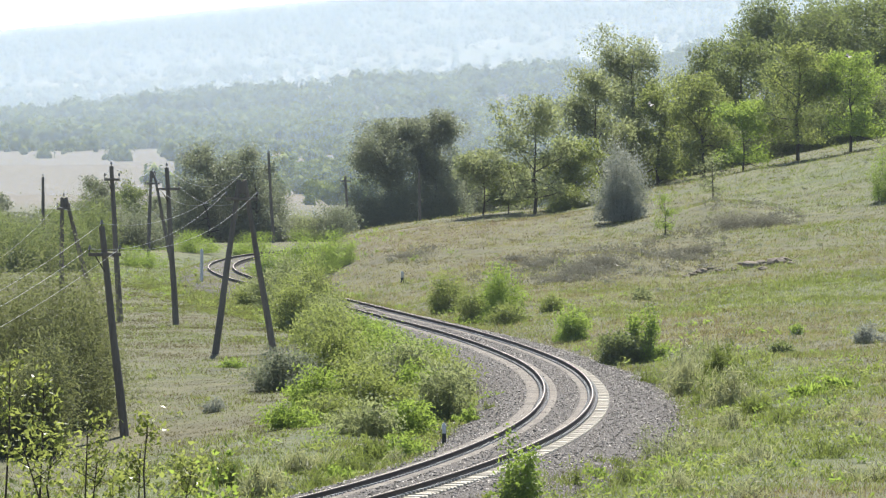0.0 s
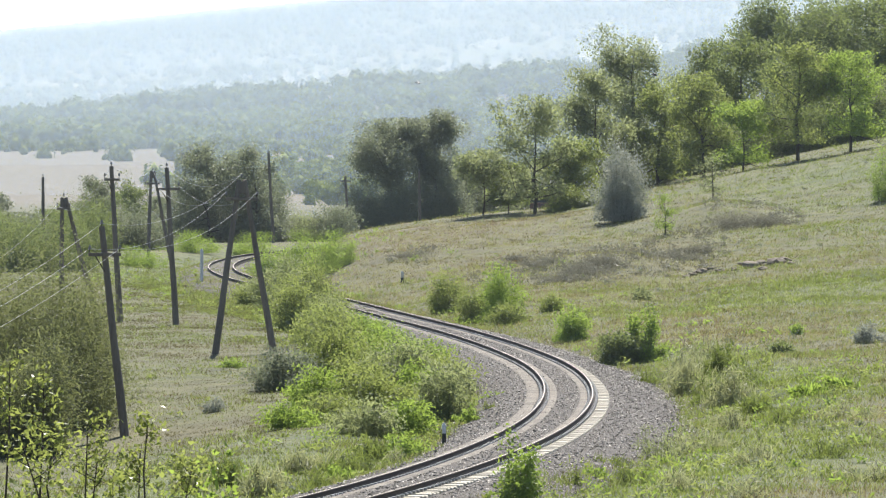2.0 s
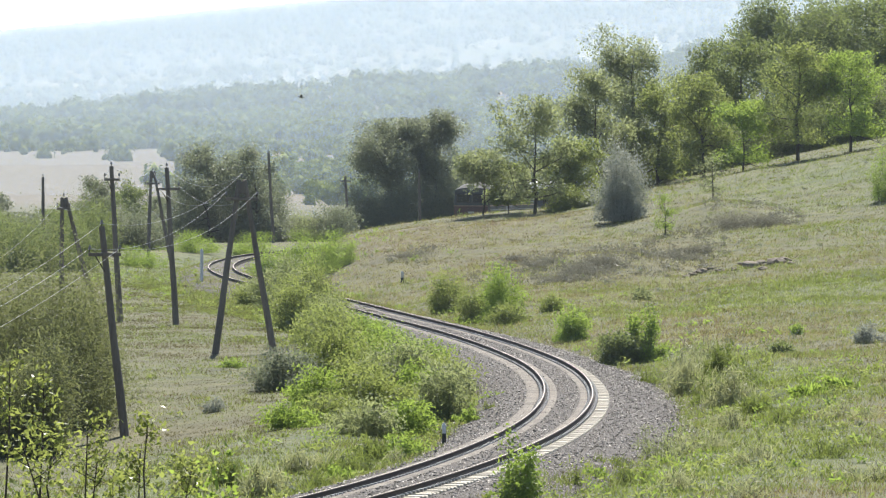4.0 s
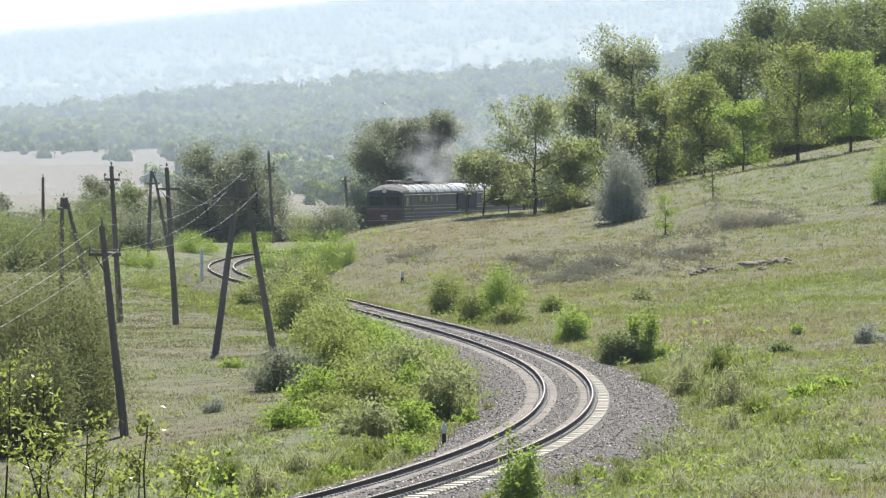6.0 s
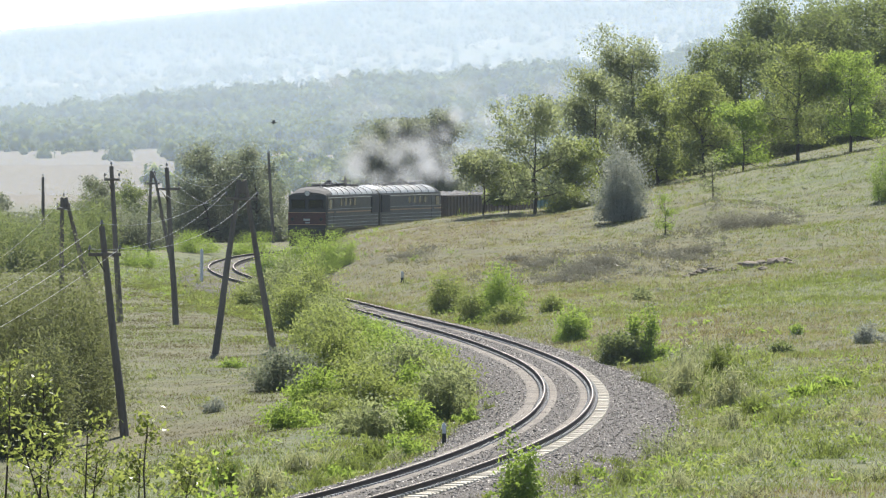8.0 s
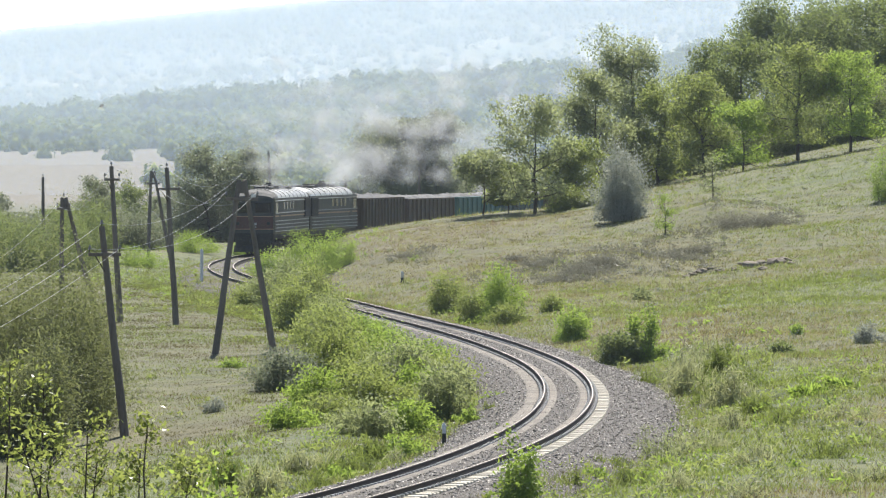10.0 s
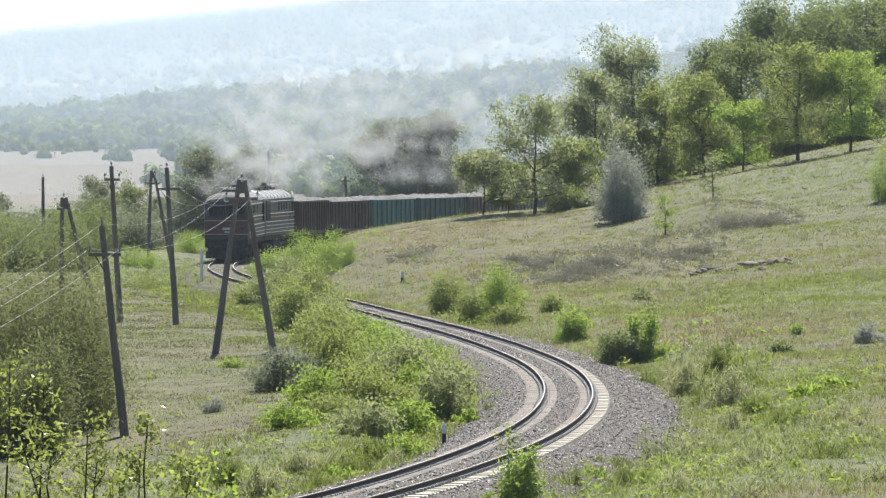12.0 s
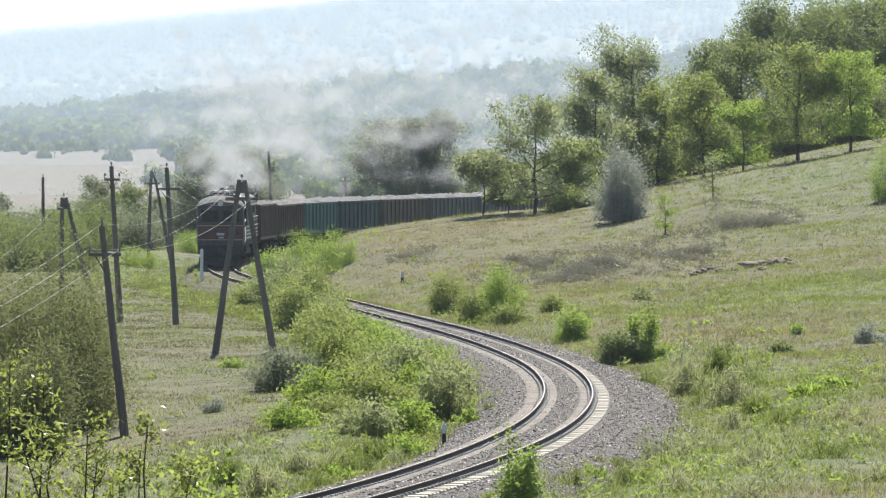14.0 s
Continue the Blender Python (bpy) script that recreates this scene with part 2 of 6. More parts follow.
def leaves(centres, size, rng, ratio=0.55, droop=0.0, upright=0.0, single=False):
    """Small folded diamonds, one for each centre, turned at random."""
    n = len(centres)
    a = rng.normal(size=(n, 3))
    a[:, 2] = a[:, 2] * (1 - 0.3 * droop) - droop + upright
    a /= np.linalg.norm(a, axis=1)[:, None]
    b = np.cross(a, rng.normal(size=(n, 3)))
    b /= np.linalg.norm(b, axis=1)[:, None] + 1e-9
    s = size * rng.uniform(0.6, 1.35, (n, 1))
    if single:
        v = np.stack([centres - a * s * 0.5 - b * s * ratio * 0.45, centres - a * s * 0.5 + b * s * ratio * 0.45, centres + a * s * 0.6], 1)
        return v.reshape(-1, 3), np.arange(n * 3).reshape(n, 3)
    v = np.empty((n, 4, 3))
    v[:, 0], v[:, 2] = centres - a * s * 0.5, centres + a * s * 0.5
    fold = np.cross(a, b) * s * 0.12
    v[:, 1], v[:, 3] = centres + b * s * ratio * 0.5 + fold, centres - b * s * ratio * 0.5 + fold
    return v.reshape(-1, 3), np.arange(n * 4).reshape(n, 4)


def tree(name, label, x, y, height, width, leaf, seed, base=0.25, density=1.0, leaf_size=0.24, shape="round", category="tree", stems=1, lean=0.0, gap=0.35):
    """A tapered trunk that forks into limbs, with leaf clumps round the limbs' ends."""
    rng = np.random.default_rng(seed)
    leaf_size *= 0.66
    root = tagged(new(name), label, category)
    root.location = (x, y, float(land(x, y)) - 0.05)
    crown_lo = base * height
    segs, ends = [], []
    for st in range(stems):
        off = np.array([0, 0, 0.0]) if stems == 1 else np.append(rng.normal(0, width * 0.07, 2), 0)
        tip = np.array([lean + rng.normal(0, 0.05) * height * 0.5, rng.normal(0, 0.03) * height, height * 0.86])
        if stems > 1:
            tip[:2] += off[:2] * 3.5
            tip[2] *= rng.uniform(0.75, 1.0)
        r0 = 0.016 * height + 0.004 if stems == 1 else 0.009 * height + 0.004
        pts = [off]
        for f in (0.18, 0.38, 0.58, 0.8, 1.0):
            q = off + (tip - off) * f
            q[:2] += rng.normal(0, 0.012 * height, 2)
            pts.append(q)
        rad = [r0, r0 * 0.82, r0 * 0.66, r0 * 0.48, r0 * 0.28, r0 * 0.1]
        for i in range(5):
            segs.append((pts[i], pts[i + 1], rad[i], rad[i + 1]))
        n_limb = int(rng.integers(14, 18) + height * 1.2) if stems == 1 else 8
        for li in range(n_limb):
            f = base + (0.97 - base) * rng.random() ** 1.15 if li else base
            k = min(int(f * 5), 4)
            a = pts[k] + (pts[k + 1] - pts[k]) * (f * 5 - k)
            h = (f - base) / (1 - base)
            if shape == "round":
                reach = width * 0.5 * (0.62 + 0.42 * math.sin(math.pi * min(0.95, h * 0.75 + 0.2))) * (1 - 0.35 * h ** 3)
            elif shape == "spire":
                reach = width * 0.5 * (1.05 - 0.8 * h)
            else:
                reach = width * 0.5 * (0.35 + 0.75 * h)
            ang = li * 2.4 + rng.normal(0, 0.4)
            reach *= rng.uniform(0.7, 1.08)
            up = reach * (rng.uniform(-0.35, 0.45) if h < 0.3 else rng.uniform(0.3, 0.95)) * (1.5 if shape == "spire" else 1)
            e = a + np.array([math.cos(ang) * reach, math.sin(ang) * reach, min(up, height - a[2] - 0.1)])
            mid = (a + e) / 2 + rng.normal(0, 0.03 * height, 3) * [1, 1, 0.5]
            segs += [(a, mid, rad[k] * 0.5, rad[k] * 0.3), (mid, e, rad[k] * 0.3, 0.008)]
            ends += [a * 0.45 + mid * 0.55, mid, mid * 0.6 + e * 0.4, mid * 0.25 + e * 0.75, e]
            for tw in range(3):
                e2 = mid + (e - mid) * rng.uniform(0.1, 0.9) + rng.normal(0, 0.075 * width + 0.04 * height, 3)
                e2[2] = np.clip(e2[2], crown_lo * 0.75, height * 0.97)
                segs.append((mid + (e - mid) * 0.4, e2, rad[k] * 0.2, 0.006))
                ends.append(e2)
        ends.append(pts[-1])
    v, f = tubes(segs, 6)
    link_mesh("trunk", v, f, BARK, root, smooth=True)
    ends = np.array(ends)
    total = int(400 * density * (width * height) ** 0.85 * (0.2 / leaf_size) ** 1.6)
    pick = rng.integers(0, len(ends), total)
    skip = rng.random(len(ends)) < gap * 0.4
    pick = pick[~skip[pick]]
    spread = (0.075 * width + 0.03 * height) * rng.uniform(0.7, 1.3, len(ends))
    off = rng.normal(size=(len(pick), 3))
    off *= (rng.random((len(pick), 1)) ** 0.4 / np.linalg.norm(off, axis=1)[:, None]) * spread[pick][:, None] * [1.25, 1.25, 1.2]
    c = ends[pick] + off
    keep = (c[:, 2] > crown_lo * 0.7) & (c[:, 2] < height * 1.02)
    v, f = leaves(c[keep], leaf_size, rng, ratio=0.75, droop=0.2, single=y > 90)
    link_mesh("crown", v, f, leaf, root)
    return root


def bush(name, label, x, y, height, width, leaf, seed, density=1.0, leaf_size=0.145, upright=0.0, category="bush", ratio=0.5):
    """Many thin stems from one root, thick with leaves down to the ground."""
    rng = np.random.default_rng(seed)
    if y > 90 and upright < 1.0 and leaf_size > 0.1:
        leaf_size *= 0.7
    root = tagged(new(name), label, category)
    root.location = (x, y, float(land(x, y)) - 0.05)
    n = int(11 + 4 * width)
    segs, ends = [], []
    for i in range(n):
        ang, r = rng.uniform(0, 6.283), math.sqrt(rng.random())
        r *= 1 + 0.28 * math.sin(3 * ang + seed) * math.sin(ang + 2.1 * seed)
        h = height * (1 - 0.62 * min(r, 1) ** 2) * (rng.uniform(0.55, 0.95) if rng.random() < 0.7 else rng.uniform(0.95, 1.12))
        foot = np.array([math.cos(ang) * r * width * 0.26, math.sin(ang) * r * width * 0.26, 0])
        e = np.array([math.cos(ang) * r * width * 0.46, math.sin(ang) * r * width * 0.46, h])
        mid = foot * 0.4 + e * 0.6 + np.append(rng.normal(0, 0.04 * width, 2), 0.06 * h)
        segs += [(foot, mid, 0.005 + 0.003 * height, 0.006), (mid, e, 0.006, 0.003)]
        ends.append((foot, mid, e))
    v, f = tubes(segs, 5)
    tagged(link_mesh("stem_tangle", v, f, BARK, root, smooth=True), kind="stuff")
    total = int(density * 690 * width * height ** 0.8 * (0.12 / leaf_size) ** 1.5)
    which = rng.integers(0, n, total)
    t = rng.beta(1.25, 1.0, total)
    ends = np.array(ends)
    a, b, e = ends[which, 0], ends[which, 1], ends[which, 2]
    w = t[:, None]
    c = np.where(w < 0.5, a + (b - a) * w * 2, b + (e - b) * (w * 2 - 1))
    c = c + rng.normal(size=(total, 3)) * [0.1 * width, 0.1 * width, 0.07 * height] * (0.75 + 0.45 * t)[:, None] * (1 if upright < 0.5 else 0.7)
    low = int(total * 0.3)
    ang = rng.uniform(0, 6.283, low)
    r = np.sqrt(rng.random(low)) * width * 0.4 * (1 + 0.28 * np.sin(3 * ang + seed) * np.sin(ang + 2.1 * seed))
    c = np.concatenate([c, np.stack([np.cos(ang) * r, np.sin(ang) * r, rng.uniform(0.02, 0.36, low) * height * (1.15 - 1.6 * r / width)], 1)])
    c = c[c[:, 2] > 0.03]
    v, f = leaves(c, leaf_size, rng, ratio=ratio * 1.2, upright=upright, single=y > 90)
    link_mesh("foliage", v, f, leaf, root)
    return root


def cane(points, radii, sides):
    """One unbroken tapered tube along a crooked line."""
    ang = np.arange(sides) * 2 * np.pi / sides
    pts = np.array(points)
    way = np.gradient(pts, axis=0)
    way /= np.linalg.norm(way, axis=1)[:, None]
    u = np.cross(way, [0.3, 0.9, 0.1])
    u /= np.linalg.norm(u, axis=1)[:, None]
    w = np.cross(way, u)
    v = pts[:, None] + (np.cos(ang)[None, :, None] * u[:, None] + np.sin(ang)[None, :, None] * w[:, None]) * np.array(radii)[:, None, None]
    i = np.arange(len(pts) * sides).reshape(len(pts), sides)
    j = np.roll(i, -1, 1)
    return v.reshape(-1, 3), np.stack([i[:-1], j[:-1], j[1:], i[1:]], -1).reshape(-1, 4)


def spray(label, x, y, height, span, reach, leaf, seed, branches=9, leaf_size=0.044):
    """A slender sapling: a crooked stem whose leaves sit in tufts along the upper side branches."""
    rng = np.random.default_rng(seed)
    root = tagged(new("sapling"), label, "sapling")
    root.location = (x, y, float(land(x, y)) - 0.05)
    knots = 7
    axis = [np.array([0.0, 0.0, 0.0])]
    for k in range(1, knots + 1):
        axis.append(np.array([0, 0, height * k / knots]) + np.append(rng.normal(0, 0.09 * reach, 2) + 0.02 * k, 0))
    rad = [0.014 * (1 - 0.85 * k / knots) + 0.002 for k in range(knots + 1)]
    v, f = cane(axis, rad, 6)
    link_mesh("trunk", v, f, BARK, root, smooth=True)
    spots = []
    for i in range(branches):
        z = height - span * (1 - (i + rng.uniform(0.2, 0.8)) / branches)
        k = min(int(z / height * knots), knots - 1)
        p = axis[k] + (axis[k + 1] - axis[k]) * (z / height * knots - k)
        ang = rng.uniform(0, 6.283)
        length = reach * rng.uniform(0.55, 1.0) * (1 - 0.45 * i / branches)
        d = np.array([math.cos(ang), 0.6 * math.sin(ang), rng.uniform(0.1, 0.55)])
        line = [p]
        for s in range(4):
            d = d / np.linalg.norm(d) + np.append(rng.normal(0, 0.16, 2), 0.16)
            q = p + d / np.linalg.norm(d) * length / 4
            line.append(q)
            for j in range((3, 8, 11, 14)[s]):
                spots.append(p + (q - p) * rng.random() + rng.normal(0, 0.028 + 0.008 * s, 3))
            p = q
        v, f = cane(line, [0.005 * 0.7 ** k for k in range(5)], 5)
        link_mesh("branch", v, f, BARK, root, smooth=True)
    v, f = leaves(np.array(spots), leaf_size, rng, ratio=0.42, upright=0.1)
    link_mesh("foliage", v, f, leaf, root)
    return root
# ---- ground, far to the horizon ----
def ground_material():
    m, nodes, links, b = material("meadow_ground", 0.95)
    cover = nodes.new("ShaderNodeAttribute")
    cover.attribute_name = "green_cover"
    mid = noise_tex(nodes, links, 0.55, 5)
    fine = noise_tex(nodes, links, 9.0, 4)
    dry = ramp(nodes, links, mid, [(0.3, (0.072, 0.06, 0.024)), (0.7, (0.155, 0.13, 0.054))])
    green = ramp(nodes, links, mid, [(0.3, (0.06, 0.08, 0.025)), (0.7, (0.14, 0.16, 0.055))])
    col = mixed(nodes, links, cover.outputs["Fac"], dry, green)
    col = mixed(nodes, links, 0.55, col, ramp(nodes, links, fine, [(0.3, (0.35, 0.34, 0.3)), (0.7, (1, 1, 1))]), "MULTIPLY")
    # ploughed and stubble fields beyond the railway
    place = nodes.new("ShaderNodeSeparateXYZ")
    links.new(nodes.new("ShaderNodeNewGeometry").outputs["Position"], place.inputs[0])
    beyond = nodes.new("ShaderNodeMapRange")
    beyond.inputs["From Min"].default_value, beyond.inputs["From Max"].default_value = 760, 860
    links.new(place.outputs["Y"], beyond.inputs[0])
    stubble = ramp(nodes, links, mid, [(0.3, (0.07, 0.062, 0.042)), (0.7, (0.2, 0.165, 0.115))])
    col = mixed(nodes, links, beyond.outputs[0], col, stubble)
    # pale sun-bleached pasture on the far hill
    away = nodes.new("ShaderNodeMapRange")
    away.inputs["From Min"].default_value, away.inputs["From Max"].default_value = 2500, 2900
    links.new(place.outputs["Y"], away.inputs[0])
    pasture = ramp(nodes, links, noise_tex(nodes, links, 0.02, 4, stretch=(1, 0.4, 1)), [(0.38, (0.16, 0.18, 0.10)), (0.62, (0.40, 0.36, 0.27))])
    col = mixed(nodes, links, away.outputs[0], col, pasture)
    links.new(col, b.inputs["Base Color"])
    bump(nodes, links, b, fine, 0.8, 0.08)
    return m


def build_ground():
    rows = np.concatenate([np.arange(-120, 140, 6.0), np.arange(140, 560, 1.3), 560 * 1.022 ** np.arange(0, 101)])
    rows = rows[rows < 4960]
    u = np.linspace(-1, 1, 141)
    across = 0.1 * u + 0.9 * np.sign(u) * np.abs(u) ** 4.5
    y = np.repeat(rows[:, None], len(u), 1)
    x = across[None, :] * (110 + 0.4 * np.maximum(y, 0))
    z = land(x, y)
    nr, nc = x.shape
    i = np.arange(nr * nc).reshape(nr, nc)
    f = np.stack([i[:-1, :-1], i[:-1, 1:], i[1:, 1:], i[1:, :-1]], -1).reshape(-1, 4)
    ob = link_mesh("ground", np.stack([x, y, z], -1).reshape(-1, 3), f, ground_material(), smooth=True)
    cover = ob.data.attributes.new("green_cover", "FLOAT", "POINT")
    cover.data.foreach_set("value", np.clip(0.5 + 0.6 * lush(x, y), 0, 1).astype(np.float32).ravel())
    return tagged(ob, "rolling meadow of dry and green grass running into hills", "ground", kind="structure")


ground = build_ground()


# ---- railway track ----
def sweep(profile, offset, y0, y1, step, lift=0.0):
    """Carries a closed profile of (side, up) points along the centre line."""
    ys = np.arange(y0, y1 + step * 0.5, step)
    xs, m = track_x(ys), np.interp(ys, TRACK_Y, SLOPE)
    nx, ny = 1 / np.sqrt(1 + m * m), -m / np.sqrt(1 + m * m)
    pr = np.asarray(profile, float)
    k = len(pr)
    side = offset + pr[:, 0]
    v = np.empty((len(ys), k, 3))
    v[:, :, 0] = xs[:, None] + nx[:, None] * side
    v[:, :, 1] = ys[:, None] + ny[:, None] * side
    v[:, :, 2] = pr[:, 1] + lift
    i = np.arange(len(ys) * k).reshape(len(ys), k)
    j = np.roll(i, -1, 1)
    f = np.stack([i[:-1], i[1:], j[1:], j[:-1]], -1).reshape(-1, 4)
    return v.reshape(-1, 3), f


def build_track():
    v, f = sweep([(-3.6, -0.75), (-1.9, -0.22), (-1.4, -0.165), (-0.9, -0.175), (-0.7, -0.165), (0, -0.155), (0.66, -0.165), (0.76, -0.24), (1.3, -0.25), (1.9, -0.27), (4.2, -0.72), (4.2, -1.3), (-3.6, -1.3)], 0, 104, 760, 1.0)
    bed = tagged(link_mesh("ballast_bed", v, f, BALLAST, smooth=False), "grey crushed stone ballast under the railway track", "ballast", kind="structure")
    for lo, hi in ((-0.7, -0.36), (0.34, 0.64), (-1.42, -0.98)):
        v, f = sweep([(lo, -0.19), (lo + 0.05, -0.152), ((lo + hi) / 2, -0.143), (hi - 0.03, -0.15), (hi, -0.19)], 0, 140, 350, 0.7)
        link_mesh("sand_strip", v, f, SAND, bed, smooth=True)
    rail = [(-0.07, -0.18), (-0.07, -0.165), (-0.02, -0.145), (-0.018, -0.045), (-0.036, -0.035), (-0.036, -0.006), (-0.024, -0.001), (-0.012, 0.0), (0.012, 0.0), (0.024, -0.001), (0.036, -0.006), (0.036, -0.035), (0.018, -0.045), (0.02, -0.145), (0.07, -0.165), (0.07, -0.18)]
    for side in (-0.797, 0.797):
        v, f = sweep(rail, side, 104, 760, 0.8)
        mats = np.tile([1 if k == 7 else 0 for k in range(len(rail))], len(f) // len(rail))
        ob = link_mesh("rail", v, f, [RAIL_RUST, RAIL_HEAD], face_mats=mats)
        tagged(ob, "rusty steel rail with a polished head on concrete sleepers", "rail", "rails of the track")
    return bed


ballast_bed = build_track()
# ---- haze put in as tinted see-through sheets, one behind the other ----
def build_haze(name, thin, thick, distances):
    m = bpy.data.materials.new(name)
    m.use_nodes = True
    nodes, links = m.node_tree.nodes, m.node_tree.links
    nodes.remove(nodes["Principled BSDF"])
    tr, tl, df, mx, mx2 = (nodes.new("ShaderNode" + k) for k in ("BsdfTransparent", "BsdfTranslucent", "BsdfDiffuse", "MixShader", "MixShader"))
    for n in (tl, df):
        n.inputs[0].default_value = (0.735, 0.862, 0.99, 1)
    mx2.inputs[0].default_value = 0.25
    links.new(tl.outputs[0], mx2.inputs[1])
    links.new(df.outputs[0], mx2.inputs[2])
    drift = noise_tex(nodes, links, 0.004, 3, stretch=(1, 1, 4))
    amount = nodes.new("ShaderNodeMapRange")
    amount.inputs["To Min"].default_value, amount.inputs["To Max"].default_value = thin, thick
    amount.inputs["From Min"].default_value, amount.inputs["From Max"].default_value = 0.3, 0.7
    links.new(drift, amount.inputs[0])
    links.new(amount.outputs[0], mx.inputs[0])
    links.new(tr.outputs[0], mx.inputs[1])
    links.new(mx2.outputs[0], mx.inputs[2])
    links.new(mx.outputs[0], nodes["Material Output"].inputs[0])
    vs, fs = [], []
    for i, y in enumerate(distances):
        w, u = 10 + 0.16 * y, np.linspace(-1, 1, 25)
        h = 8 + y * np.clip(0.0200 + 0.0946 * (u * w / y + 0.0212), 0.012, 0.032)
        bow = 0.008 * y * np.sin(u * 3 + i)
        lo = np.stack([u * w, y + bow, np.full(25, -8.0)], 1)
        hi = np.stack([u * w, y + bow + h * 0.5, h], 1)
        n = 50 * i
        vs += [lo, hi]
        k = np.arange(24)
        fs.append(np.stack([n + k, n + k + 1, n + 25 + k + 1, n + 25 + k], 1))
    ob = link_mesh("haze", np.concatenate(vs), np.concatenate(fs), m, smooth=True)
    return tagged(ob, "pale bluish see-through sheets standing in for haze", "haze", kind="stuff")


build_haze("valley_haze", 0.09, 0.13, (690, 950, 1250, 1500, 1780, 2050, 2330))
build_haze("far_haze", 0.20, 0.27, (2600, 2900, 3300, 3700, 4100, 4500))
# faint near sheets, added to lift the dark tones of the meadow
build_haze("dark_lift_haze", 0.007, 0.011, (128, 245, 395, 512, 640))


# ---- woods on the ridge and the far hill ----
def ball(level):
    """Corner directions and triangles of a small round mesh."""
    bm = bmesh.new()
    bmesh.ops.create_icosphere(bm, subdivisions=level, radius=1)
    v, f = np.array([q.co[:] for q in bm.verts]), np.array([[q.index for q in g.verts] for g in bm.faces])
    bm.free()
    return v, f


def clump_blades(centres, outward, size, rng):
    """Small ragged triangles that face outward from their crown."""
    n = len(centres)
    o = outward + rng.normal(0, 0.35, (n, 3))
    o /= np.linalg.norm(o, axis=1)[:, None]
    a = np.cross(o, rng.normal(size=(n, 3)))
    a /= np.linalg.norm(a, axis=1)[:, None] + 1e-9
    b = np.cross(o, a)
    s = size[:, None] * rng.uniform(0.6, 1.35, (n, 1))
    v = np.stack([centres - a * s * 0.5 - b * s * 0.45, centres - a * s * 0.5 + b * s * 0.45, centres + a * s * 0.6], 1)
    return v.reshape(-1, 3), np.arange(n * 3).reshape(n, 3)


def build_woods(name, label, y0, y1, count, crown, lumps, clumps, size, seed, keep):
    """Crowns of a few ragged lumps each, sunk into one another."""
    rng = np.random.default_rng(seed)
    y = np.sqrt(rng.uniform(y0 ** 2, y1 ** 2, count))
    x = rng.uniform(-1, 1, count) * (0.085 * y + 10)
    ok = keep(x, y, rng)
    x, y = x[ok], y[ok]
    r = crown * rng.uniform(0.5, 1.3, len(x)) * (0.85 + 0.35 * swell(x, y, 40, 1.3))
    at = np.stack([x, y, land(x, y) + r * rng.uniform(0.15, 0.75, len(x))], 1)
    cs, rs = [at], [r]
    for k in range(lumps - 1):
        cs.append(at + rng.normal(0, 0.62, (len(x), 3)) * r[:, None] * [1, 1, 0.55])
        rs.append(r * rng.uniform(0.45, 0.75, len(x)))
    c, r = np.concatenate(cs), np.concatenate(rs)
    d, f = ball(1)
    w = rng.normal(size=(len(c), clumps, 3))
    w /= np.linalg.norm(w, axis=2)[:, :, None]
    w[:, :, 2] = np.abs(w[:, :, 2]) - 0.3 * (w[:, :, 2] < 0)
    lift = c[:, None] + w * r[:, None, None] * [1, 1, 1.12] * (1 + 0.2 * np.sin(w[:, :, :1] * 6 + c[:, None, :1]) + rng.normal(0, 0.07, (len(c), clumps, 1)))
    lv, lf = clump_blades(lift.reshape(-1, 3), w.reshape(-1, 3), np.repeat(r * size, clumps), rng)
    r = r * 0.86
    v = d[None] * (1 + rng.normal(0, 0.13, (len(c), len(d), 1))) + rng.normal(0, 0.07, (len(c), len(d), 3))
    v = c[:, None] + v * r[:, None, None] * [1, 1, 1.12]
    faces = (f[None] + len(d) * np.arange(len(c))[:, None, None]).reshape(-1, 3)
    v, faces = np.concatenate([v.reshape(-1, 3), lv]), np.concatenate([faces, lf + len(d) * len(c)])
    return tagged(link_mesh(name, v, faces, LEAF_FAR), label, "woodland", kind="stuff")


def on_field(x, y):
    side = np.clip((-0.051 - x / y) / 0.005, 0, 1)
    return (y < 1540 + 40 * np.sin(x / 31) - side * (140 + 25 * np.sin(x / 4))) & (x / y < -0.041 + 0.003 * np.sin(y / 60))


build_woods("ridge_wood", "hazy green deciduous wood covering the ridge", 1540, 2450, 2600, 3.4, 2, 56, 0.42, 401, lambda x, y, r: r.random(len(x)) < 0.97)
build_woods("valley_wood", "bushes and low trees in the valley beyond the railway", 800, 1560, 1500, 1.9, 2, 50, 0.42, 402, lambda x, y, r: (~on_field(x, y) | ((y > 1290) & (r.random(len(x)) < 0.05))) & (np.abs(x - track_x(y)) > 9) & (x < 60))
build_woods("far_wood", "pale distant woods and hedges on the far hill", 2700, 4690, 10500, 2.8, 1, 5, 0.7, 403, lambda x, y, r: swell(x * 0.5, y * 0.8, 55, 2.0) + r.normal(0, 0.35, len(x)) > -0.5)
# ---- the train: two locomotive sections and open wagons ----
SPEED, FRONT_ARC = 12.3, float(np.interp(434.8, TRACK_Y, ARC)) + 12.3 * 13.8 - 1.3


def vehicle_pose(t, back, half):
    """Pose of a vehicle whose middle is back metres behind the train's nose, on bogies half metres off its middle."""
    mid = FRONT_ARC - SPEED * t + back
    ax, ay, _ = track_at(mid - half)
    bx, by, _ = track_at(mid + half)
    return pose((ax + bx) / 2, (ay + by) / 2, 0, 0, 0, -math.degrees(math.atan2(bx - ax, by - ay)))


